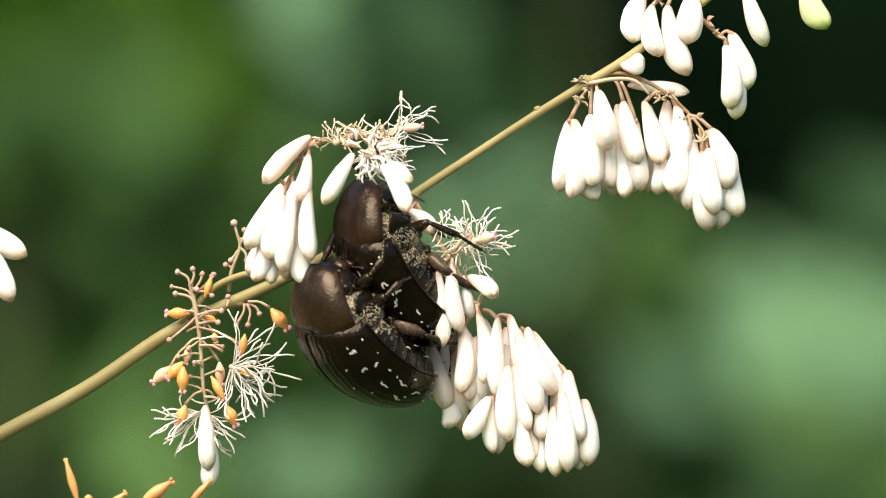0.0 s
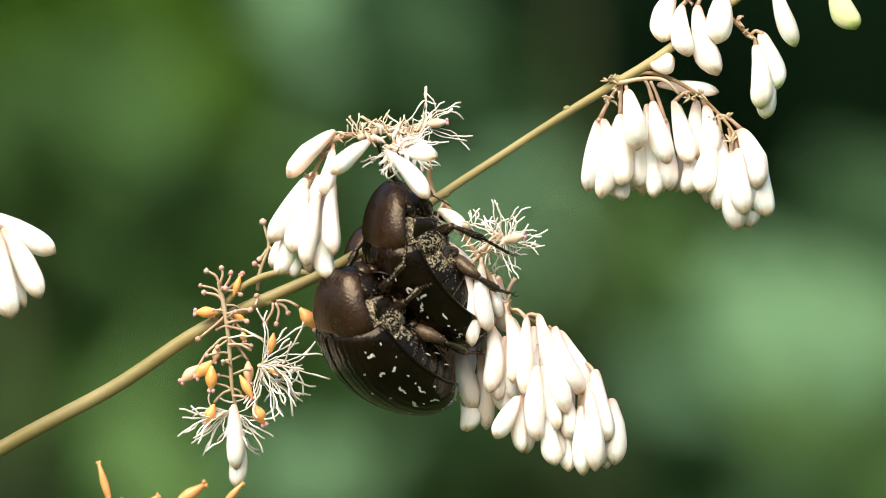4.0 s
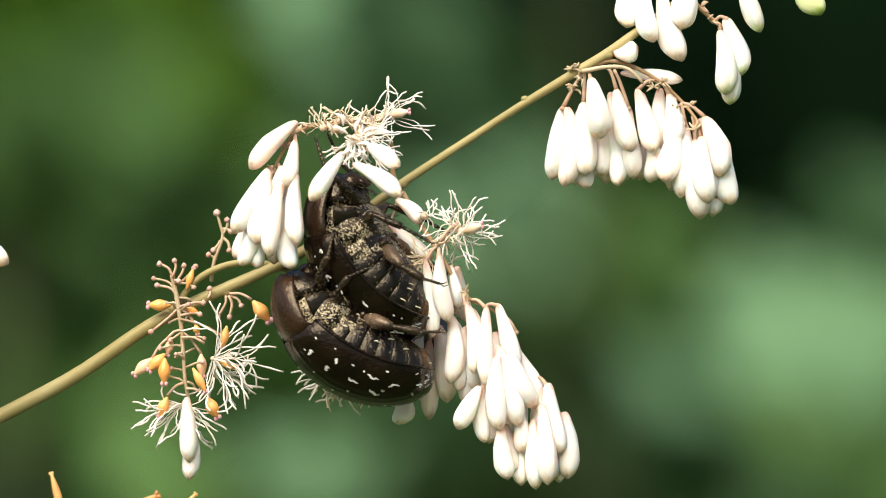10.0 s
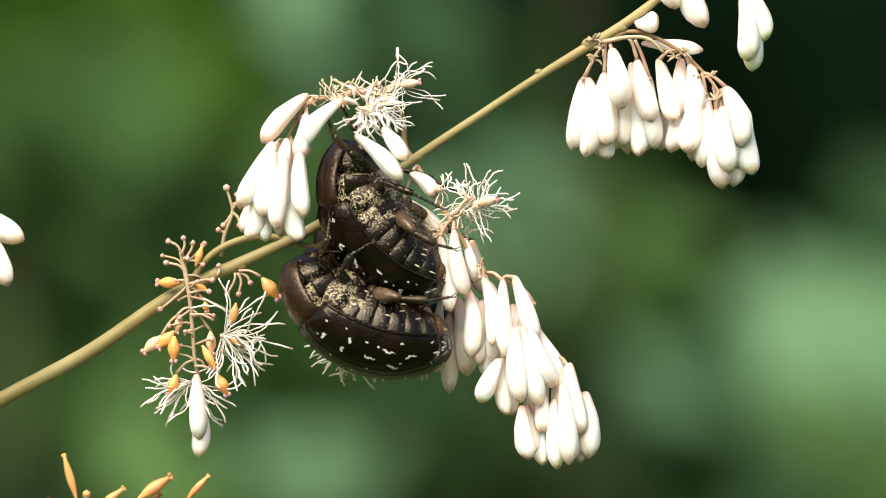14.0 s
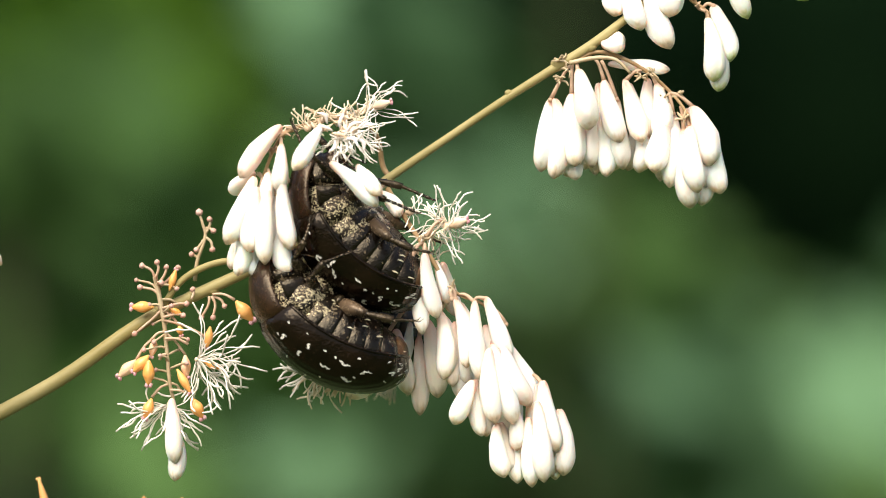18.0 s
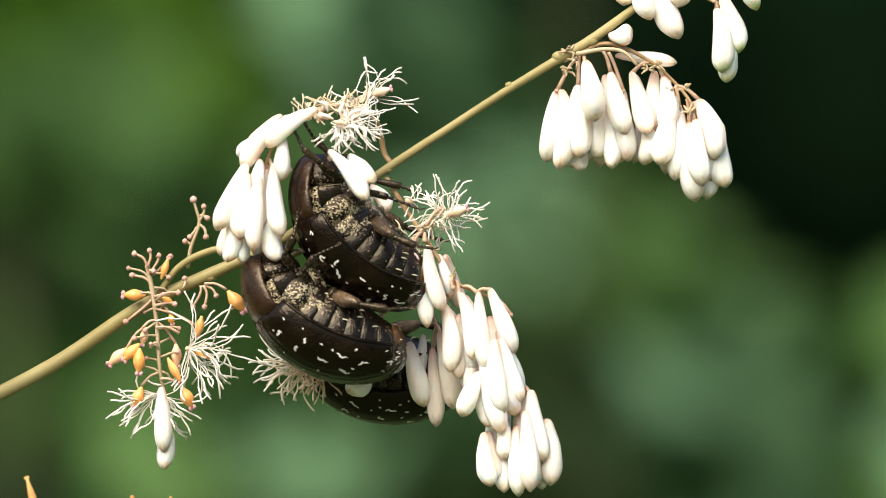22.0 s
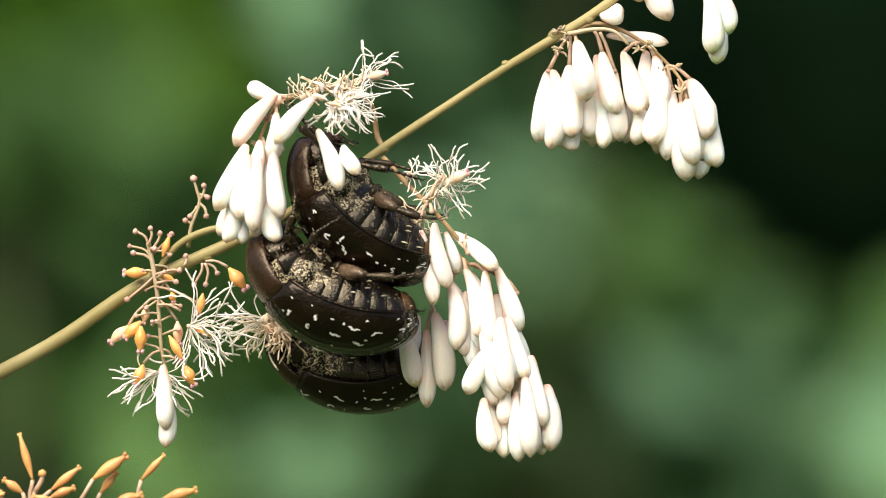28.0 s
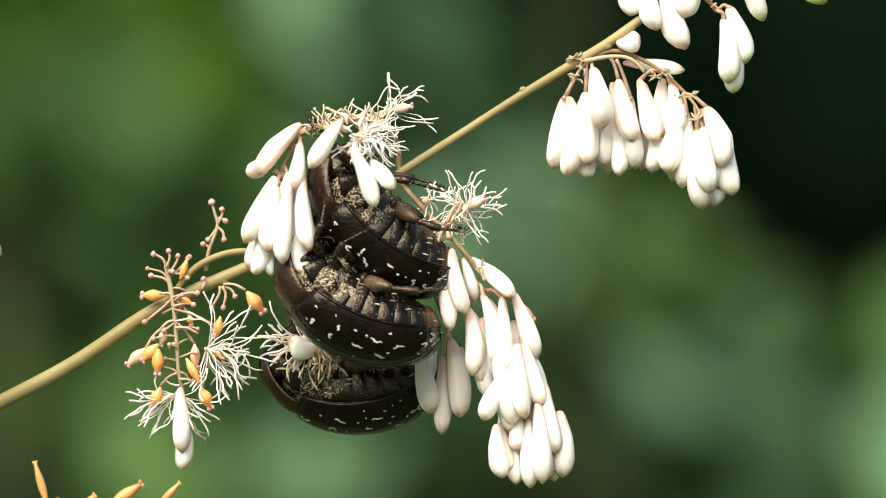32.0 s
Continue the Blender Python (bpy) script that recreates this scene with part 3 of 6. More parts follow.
# bare twig beside the sprig in seed
P3 = at(410, 500)
bare = sprig("bare_twig", P3, (at(405, 515), at(410, 480, -0.5), at(424, 440, -0.5), at(420, 418, -0.5), at(414, 398, -0.5)), (), PALE_TWIG, "bare pale twig", 3.6)
for a, b, c, d in ((424, 436, 432, 410), (424, 440, 436, 462), (420, 445, 408, 462), (425, 425, 438, 430), (412, 480, 400, 470)):
    bm = bmesh.new()
    knob_stalk(bm, at(a, b, -0.5) - P3, at(c, d, -0.6) - P3, 2.6, 6)
    part("knobbed_stalk", bm, (PALE_TWIG, ROSE, KNOB), bare)
bm = bmesh.new()
blob(bm, at(414, 398, -0.5) - P3, 7 * K, sub=1, mat=2, rough=0.3)
part("knob", bm, (PALE_TWIG, ROSE, KNOB), bare)

# sprig that arches over the beetles and hangs its buds beside them
P4 = mid(640, 240, 2)
arch = sprig("arching_sprig", P4, (at(735, 347, 1), mid(672, 290, 2), mid(662, 235, 1), mid(620, 206, -2), mid(565, 208, -6), mid(510, 225, -9), mid(485, 250, -9.5), mid(455, 320, -9.5)), (
    (mid(515, 222, -9.0), mid(502, 226, -9.0)), (mid(495, 240, -9.5), mid(496, 250, -10.5)), (mid(560, 206, -8.0), mid(567, 225, -10.0)), (mid(462, 305, -9.5), mid(456, 330, -10.5)), (mid(470, 290, -9.5), mid(480, 335, -11.0)),
    (mid(490, 270, -9.5), mid(505, 312, -11.0)), (mid(456, 320, -9.5), mid(432, 368, -10.0)), (mid(612, 208, -2), mid(652, 185, -0.5))), TWIG, "tan arching sprig", 5)
near = 10
for b in ((497, 214, 421, 304, 40, -0.6), (497, 248, 490, 331, 36, -2.8), (568, 223, 508, 318, 38, -3.6)):
    one = bud(arch, P4, mid(b[0], b[1], b[5] - near), mid(b[2], b[3], b[5] - 0.4 - near), b[4], PINK_BUD if b[0] == 497 and b[4] == 40 else WHITE_BUD)
side = one
loose = bud(arch, P4, mid(448, 316, -9.6), mid(385, 388, -10), 36)
low_buds = []
for b in ((458, 326, 444, 442, 42, -2.8), (454, 308, 402, 426, 48, -1.6), (478, 332, 470, 462, 38, -3.4), (503, 308, 517, 438, 40, -3.6),
          (424, 400, 422, 482, 38, -1.0), (452, 410, 450, 484, 32, -0.6), (502, 400, 508, 480, 42, -2.0), (478, 300, 462, 380, 36, -1.0), (470, 360, 436, 440, 34, 0.4), (490, 318, 488, 440, 38, 0.0), (468, 392, 478, 474, 36, 0.6), (452, 338, 424, 424, 34, 0.8), (505, 330, 494, 424, 34, 0.8), (440, 372, 408, 470, 36, 0.6)):
    low_buds.append(bud(arch, P4, mid(b[0], b[1], b[5] - near), mid(b[2], b[3], b[5] - 0.4 - near), b[4], PINK_BUD if b[5] > 0.3 else WHITE_BUD))
crust(arch, P4, (mid(500, 230, -9.0), mid(480, 262, -9.5), mid(462, 310, -9.6), mid(470, 325, -10.0)), 5, ROSE)
for c, n1, ln, st, sp, seed, fm in (((543, 220, -9), 20, 46, 150, 180, 21, TAN_FILAMENT), ((575, 202, -8), 22, 42, 170, 200, 22, TAN_FILAMENT), ((604, 208, -7), 18, 44, 160, 240, 26, TAN_FILAMENT), ((598, 236, -13), 40, 58, -20, 170, 23, FILAMENT),
                                    ((622, 226, -8), 34, 74, -40, 150, 24, FILAMENT), ((630, 212, -4), 18, 52, 150, 260, 27, TAN_FILAMENT), ((652, 184, -0.5), 20, 88, -170, 360, 25, FILAMENT)):
    bm = bmesh.new()
    filaments(bm, mid(*c) - P4, n1, ln, st, sp, 1.0, seed, 0.9, 0.8)
    blob(bm, mid(*c) - P4, 7 * K, sub=2, mat=1, rough=0.3)
    part("stamen_tuft", bm, (fm, PEACH), arch, "curled stamens of a spent flower")
husks = random.Random(8)
for u, v, d in ((572, 212, -8), (590, 206, -8), (606, 214, -8), (584, 226, -11), (612, 232, -9), (632, 206, -4), (566, 224, -10), (598, 238, -14)):
    bm = bmesh.new()
    for _ in range(3):
        a = mid(u + husks.uniform(-9, 9), v + husks.uniform(-7, 7), d) - P4
        way = Vector((husks.uniform(-1, 1), husks.uniform(-0.6, 0.6), husks.uniform(-0.8, 1))).normalized() * husks.uniform(12, 26) * K
        curl = Vector((husks.uniform(-6, 6), husks.uniform(-4, 4), husks.uniform(-6, 6))) * K
        tube(bm, curve_points((a, a + way * 0.5 + curl, a + way), 6), (0.8 * K, 2.6 * K, 3.4 * K, 2.2 * K, 0.6 * K), 5)
    part("withered_sepal", bm, PEACH, arch, "crumpled peach sepals")
for u, v, d, way, ln in ((588, 228, -13, 200, 34), (600, 222, -12, 290, 30), (612, 230, -12, 330, 38), (606, 244, -14, 30, 36), (624, 240, -11, 60, 40), (592, 244, -14, 120, 30), (578, 214, -10, 230, 32), (634, 222, -8, 350, 34)):
    bm = bmesh.new()
    a = mid(u, v, d) - P4
    out = Vector((math.cos(radians(way)), -0.25, -math.sin(radians(way)))) * ln * 0.8 * K
    curl = Vector((-out.z, 0, out.x)) * husks.uniform(-0.35, 0.35)
    tube(bm, curve_points((a, a + out * 0.5 + curl, a + out), 8), [r * K for r in (1.2, 2.6, 3.8, 3.6, 2.6, 0.8)], 7)
    part("withered_petal", bm, PETAL, arch, "crumpled pinkish white petal")
bm = bmesh.new()
capsule(bm, mid(654, 186, -1.5) - P4, mid(690, 177, -2) - P4, 17)
part("pistil", bm, (PEACH, PEACH, STIGMA), arch, "peach pistil with rosy tip")
front = bud(arch, P4, mid(588, 280, -15), mid(666, 362, -16), 34)
behind = bud(arch, P4, mid(606, 270, -13), mid(672, 338, -14), 33)

# sprig that hangs in front of the stem, with the long cluster of buds
P5 = at(735, 362, 0)


def low(u, v, d=0.0):
    """A plan point of the hanging sprig, which hangs before the stem."""
    return at(u, v, d - 6)


hang = sprig("hanging_sprig", P5, (at(735, 362, 0), at(775, 430, -5), low(800, 468, -2), low(835, 530, -2), low(846, 545, -2)), (
    (low(795, 455, -2), low(775, 480, -3)), (low(798, 460, -2), low(797, 470, -3)), (low(800, 445, -2), low(828, 416, -1)), (low(835, 530, -2), low(843, 552, -3))), TWIG, "brown hanging sprig", 5)
P8 = low(850, 545)
upper = sprig("bud_spray", P8, (low(830, 525, -2), low(850, 545, -2), low(885, 562, -1.6), low(915, 590, -1)), (
    (low(840, 535, -2), low(843, 552, -3)), (low(850, 545, -2), low(875, 560, -3)), (low(870, 560, -2), low(895, 556, -2)), (low(905, 575, -2), low(925, 602, -2)), (low(840, 535, -2), low(815, 572, -1))), TWIG, "brown twig", 3.4)
for b in ((773, 478, 782, 607, 36, -3.2), (797, 468, 810, 582, 36, -3.4), (815, 485, 830, 560, 28, -1.6)):
    bud(upper, P8, low(b[0], b[1], b[5]), low(b[2], b[3], b[5]), b[4])
    twin(upper, P8, low, b, 0.4 if b[1] > 540 else 0)
for b in ((815, 570, 812, 687, 40, -1.4), (842, 550, 852, 670, 38, -3), (875, 558, 873, 692, 38, -3.2), (895, 553, 925, 668, 40, -2), 
          (890, 600, 900, 690, 36, -0.4), (860, 610, 850, 700, 36, 0.2), (900, 626, 926, 746, 36, -2),
          (845, 630, 838, 722, 40, 0.9), (880, 640, 880, 742, 40, 0.7), (915, 655, 926, 752, 40, 0.9)):
    bud(upper, P8, low(b[0], b[1], b[5]), low(b[2], b[3], b[5]), b[4])
    twin(upper, P8, low, b, 0.4 if b[1] > 540 else 0)
for b in ((862, 692, 822, 764, 40, -3.2), (866, 690, 868, 788, 38, -2.2), (893, 640, 892, 768, 42, -3.8), (880, 706, 876, 790, 32, -1.2), (905, 640, 926, 750, 40, -3.0), (840, 590, 826, 700, 38, -0.6)):
    bud(upper, P8, low(b[0], b[1], b[5]), low(b[2], b[3], b[5]), b[4], PINK_BUD if b[5] > -1.5 else WHITE_BUD)
turning = bud(upper, P8, low(826, 488, -1), low(900, 562, -4), 38, PINK_BUD, spin=0.0)
P9 = low(930, 620)
lower = sprig("bud_spray", P9, (low(930, 590, 0), low(960, 620, 0), low(990, 655, 0), low(1000, 700, 0)), ((low(990, 655, 0), low(1008, 668, -2)), (low(960, 640, 0), low(950, 662, 0))), TWIG, "brown twig", 3.4)
for b in ((940, 590, 988, 707, 46, -2.2), (925, 600, 960, 737, 42, -3), (905, 590, 915, 690, 40, 0.4), (950, 610, 955, 700, 38, 0.6)):
    bud(lower, P9, low(b[0], b[1], b[5]), low(b[2], b[3], b[5]), b[4])
    twin(lower, P9, low, b, 0.4)
for b in ((930, 735, 942, 827, 42, -3), (960, 700, 965, 782, 36, -1.6)):
    bud(lower, P9, low(b[0], b[1], b[5]), low(b[2], b[3], b[5]), b[4])
    twin(lower, P9, low, b, 0.4)
for b in ((970, 740, 965, 838, 36, -1), (985, 725, 990, 844, 40, -2), (1000, 698, 1010, 836, 40, -3.2), (1010, 663, 1032, 785, 44, -2.6), (1038, 712, 1044, 826, 44, -1.4), (1025, 750, 1030, 833, 32, -0.6), (950, 660, 945, 760, 36, 0.2)):
    bud(lower, P9, low(b[0], b[1], b[5]), low(b[2], b[3], b[5]), b[4])
    twin(lower, P9, low, b, 0.4)
crust(hang, P5, (low(842, 535, -2.4), low(800, 452, -2)), 6)
for c, n1, ln, st, sp, seed, fm in (((836, 428, -7), 46, 80, -180, 360, 31, FILAMENT), ((806, 440, -7), 12, 54, -30, 150, 32, TAN_FILAMENT), ((772, 402, -5), 10, 44, -80, 140, 33, FILAMENT), ((780, 470, -5), 26, 70, 60, 130, 34, TAN_FILAMENT)):
    bm = bmesh.new()
    filaments(bm, at(*c) - P5, int(n1 * 1.2), ln, st, sp, 1.05, seed, 0.8, 0.85)
    blob(bm, at(*c) - P5, 8 * K, sub=2, mat=1, rough=0.3)
    part("stamen_tuft", bm, (fm, PEACH), hang, "wavy stamens of a spent flower")
bm = bmesh.new()
capsule(bm, at(836, 428, -8.6) - P5, at(870, 418, -8.8) - P5, 19)
part("pistil", bm, (PEACH, PEACH, STIGMA), hang, "peach pistil with rosy tip")

P11 = at(735, 380, -2)
short = sprig("short_sprig", P11, (at(735, 362, -1), at(728, 372, -2), at(712, 420, -2.5)), (), ROSE, "short rosy stalk", 3)
bud(short, P11, at(712, 418, -3), at(784, 478, -4), 34, PINK_BUD)
bud(short, P11, at(724, 374, -3), at(766, 414, -4.5), 32, PINK_BUD)

# buds that hang behind the beetles' tails
P6 = late(768, 545, 0)
tail = sprig("rear_sprig", P6, (late(720, 420, -3), late(740, 470, -2), late(762, 530, -1), late(770, 556, -1)), ((late(768, 548, -1), late(772, 562, -1)), (late(766, 548, -1), late(757, 592, 0))), ROSE, "rosy sprig", 3.5)
for b in ((772, 556, 790, 696, 46, -2.1), (757, 586, 757, 727, 38, -1.1), (716, 572, 738, 690, 44, -1.7), (742, 560, 722, 640, 26, -0.1), (790, 570, 795, 660, 36, -0.5)):
    bud(tail, P6, late(b[0], b[1], b[5]), late(b[2], b[3], b[5]), b[4], PINK_BUD if b[0] > 750 else WHITE_BUD)

# spent flowers behind the beetles
P7 = late(520, 600, 0)
spent = sprig("spent_sprig", P7, (late(680, 480, 0), late(600, 560, 0), late(530, 600, 0)), (), ROSE, "rosy sprig of spent flowers", 4)
for c, n1, ln, st, sp, seed, fm in (((500, 574, 0), 22, 96, 110, 100, 41, FILAMENT), ((506, 590, 0), 18, 80, 80, 130, 45, TAN_FILAMENT), ((540, 600, 0), 30, 62, 60, 190, 42, PEACH), ((522, 596, -1), 30, 40, 0, 360, 46, PEACH), ((572, 604, 14), 26, 60, 20, 160, 43, TAN_FILAMENT), ((620, 610, 14), 24, 56, 30, 120, 44, TAN_FILAMENT)):
    bm = bmesh.new()
    filaments(bm, late(*c) - P7, n1, ln, st, sp, 1.25, seed, 0.9, 0.55)
    blob(bm, late(*c) - P7, 8 * K, sub=2, mat=1, rough=0.4)
    part("stamen_tuft", bm, (fm, PEACH), spent, "dense tan stamens")
P10 = late(628, 590, 0)
dangle = sprig("dangling_sprig", P10, (late(650, 560, 4), late(640, 575, 3), late(628, 590, 0)), (), ROSE, "short rosy stalk", 3)
bud(dangle, P10, late(628, 590, -1), late(606, 642, -2), 42)


# ---- neighbouring flower stems ----
def beside(u, v, d):
    """A plan point as seen past the branch, d mm behind the plan's own depth."""
    g = 1 + d * 0.001
    return Vector(((u - 784) * K * g, d * 0.001, (441 - v) * K * g))


def side_plant(name, label, pivot, foot):
    thing = tagged(new(name), label, "flower stem")
    bm = bmesh.new()
    tube(bm, curve_points((foot, foot.lerp(pivot, 0.5) + Vector((-0.05, 0.05, 0.1)), pivot), 24), (0.005, 0.003, 0.0011), 10)
    part("stem", bm, STEM, thing)
    return thing


left_stem = side_plant("bud_stem", "stem with plump white buds beside the branch", beside(-60, 380, -42), beside(-6200, 18600, 100))
bm = bmesh.new()
tube(bm, curve_points((beside(-60, 380, -42), beside(-30, 385, -42), beside(5, 400, -42)), 8), (6 * K, 4 * K), 8)
part("sprig", bm, ROSE, left_stem)
for a, b, c, d, w, e in ((-30, 372, 98, 444, 50, -41.0), (5, 400, 72, 524, 52, -42.5), (-5, 410, 20, 560, 62, -43.5), (10, 420, 44, 540, 30, -41.0), (-60, 420, -40, 560, 56, -42)):
    bud(left_stem, Vector((0, 0, 0)), beside(a, b, e), beside(c, d, e), w)

pod_stem = side_plant("pod_stem", "stem top crowded with upright orange seed pods", beside(150, 1010, -47), beside(-5000, 18600, 60))
for a, b, c, d, e, f, w in ((60, 880, 58, 850, 35, 770, 22), (60, 890, 62, 870, 75, 838, 0), (60, 890, 90, 868, 140, 828, 24), (60, 900, 40, 872, 8, 850, 26), (80, 900, 90, 880, 130, 864, 26), (130, 900, 165, 848, 222, 808, 34),
                            (160, 900, 178, 872, 205, 838, 24), (230, 890, 250, 850, 290, 806, 20), (190, 905, 200, 890, 250, 876, 30), (260, 905, 290, 882, 345, 868, 32), (0, 905, 5, 880, 0, 872, 26), (120, 910, 100, 890, 60, 878, 20)):
    bm = bmesh.new()
    v = -47 + (a % 7) * 0.6
    tube(bm, curve_points((beside(150, 1010, -47), beside(a, b + 20, v), beside(c, d, v)), 8), (4 * K, 4 * K, 3.4 * K), 7)
    if w:
        capsule(bm, beside(c, d, v), beside(e, f, v), w * 0.62, 1)
    else:
        knob_stalk(bm, beside(c, d, v), beside(e, f, v), 4, 8)
    part("seed_pod", bm, (ROSE, RUST, RUST), pod_stem, "orange pod on a pinkish stalk")


# ---- beetles ----
MM = 0.00115           # a millimetre of an average chafer, drawn for these large ones


def shell(bm, prof, a0, a1, na, lift=0.0, flat=2.3):
    """A curved shell: prof rows (x, half-width, height) in mm, swept from angle a0 to a1 taken from the back's ridge."""
    rows = []
    for x, w, h in prof:
        r = []
        for j in range(na + 1):
            a = radians(a0 + (a1 - a0) * j / na)
            s, c = math.sin(a), math.cos(a)
            k = (abs(s) ** flat + abs(c) ** flat) ** (-1 / flat)
            r.append(bm.verts.new(Vector((x, (w + lift) * s * k, (h + lift) * c * k)) * MM))
        rows.append(r)
    for p, q in zip(rows, rows[1:]):
        for j in range(na):
            bm.faces.new((p[j], p[j + 1], q[j + 1], q[j]))
    return rows


def profile(rows, n):
    return [tuple(p) for p in curve_points([Vector(r) for r in rows], n)]


ELYTRA = profile(((3.9, 4.7, 3.1), (3.2, 5.3, 3.5), (1.0, 5.7, 4.0), (-2.0, 5.7, 4.2), (-5.0, 5.4, 3.9), (-7.6, 4.5, 3.2), (-9.3, 2.8, 2.1), (-9.9, 1.0, 1.0)), 22)
PRONOTUM = profile(((9.0, 2.0, 1.3), (8.6, 2.7, 1.8), (7.4, 3.7, 2.4), (5.8, 4.5, 2.85), (4.4, 4.9, 3.1), (3.7, 4.75, 3.0)), 14)
ABDOMEN = ((1.6, 5.1, 4.5), (0.2, 5.2, 4.6), (-1.6, 5.2, 4.6), (-3.4, 5.0, 4.4), (-5.2, 4.6, 4.0), (-7.0, 3.8, 3.3), (-8.8, 2.6, 2.2), (-9.7, 1.2, 1.1))


def solid(bm, thick):
    """Thickens a shell inwards, towards the body's middle line."""
    faces, verts = bm.faces[:], bm.verts[:]
    twin = {}
    for v in verts:
        r = Vector((0, v.co.y, v.co.z))
        twin[v] = bm.verts.new(v.co - r.normalized() * min(thick * MM, r.length * 0.5))
    rim = [e for e in bm.edges if len(e.link_faces) == 1]
    for f in faces:
        bm.faces.new([twin[v] for v in reversed(f.verts)])
    for e in rim:
        a, b = e.verts
        bm.faces.new((a, b, twin[b], twin[a]))
    bmesh.ops.recalc_face_normals(bm, faces=bm.faces)


def limb(bm, pts, radii, flat=1.0, sides=8):
    tube(bm, curve_points([Vector(p) * MM for p in pts], 8), [r * MM for r in radii], sides)


def leg(thing, side, hip, knee, ankle, toe, thick):
    """A leg: femur with its tibia and clawed foot under it."""
    q = [Vector((p[0], p[1] * side, p[2])) for p in (hip, knee, ankle, toe)]
    bm = bmesh.new()
    limb(bm, (q[0], q[0].lerp(q[1], 0.4), q[1]), (thick * 0.6, thick * 0.9, thick * 0.85, thick * 0.45))
    femur = part("leg", bm, FEMUR if thick > 0.8 else LEG, thing)
    bm = bmesh.new()
    limb(bm, (q[1], q[1].lerp(q[2], 0.5), q[2]), (thick * 0.30, thick * 0.36, thick * 0.5, thick * 0.46))
    for f in (0.45, 0.7, 0.97):
        c = q[1].lerp(q[2], f)
        out = (q[1] - q[0]).normalized()
        limb(bm, (c, c + out * 0.3, c + out * 0.6), (0.2, 0.14, 0.03), sides=5)
    part("tibia", bm, LEG, femur)
    bm = bmesh.new()
    for k in range(5):
        a, b = q[2].lerp(q[3], k / 5), q[2].lerp(q[3], (k + 0.92) / 5)
        limb(bm, (a, a.lerp(b, 0.6), b), (0.15, 0.175, 0.18, 0.145), sides=7)
    end = q[3]
    way = (q[3] - q[2]).normalized()
    for s in (-1, 1):
        o = way.cross(Vector((0, 0, 1))) * 0.35 * s
        limb(bm, (end, end + way * 0.4 + o, end + way * 0.6 + o * 1.2 - Vector((0, 0, 0.35))), (0.09, 0.07, 0.02), sides=5)
    part("foot", bm, LEG, femur)


CURL, NECK, NAPE = 14.5, 2.6, 7.5   # mm: the body curls towards its belly on one radius, and before the neck on a tighter one


def curled(p):
    """A body point in metres with the body's curl: head and tail drawn down to the belly."""
    x, z = p.x / MM, p.z / MM
    a = min(x, NECK) / CURL
    q = Vector((CURL * math.sin(a), CURL * math.cos(a) - CURL))
    if x > NECK:
        b = a + (x - NECK) / NAPE
        q += NAPE * Vector((math.sin(b) - math.sin(a), math.cos(b) - math.cos(a)))
        a = b
    return Vector(((q.x + z * math.sin(a)) * MM, p.y, (q.y + z * math.cos(a)) * MM))


def curl_body(thing):
    for ob in thing.children_recursive:
        if ob.name.split(".")[0] not in ("leg", "tibia", "foot"):
            for v in ob.data.vertices:
                v.co = curled(v.co)


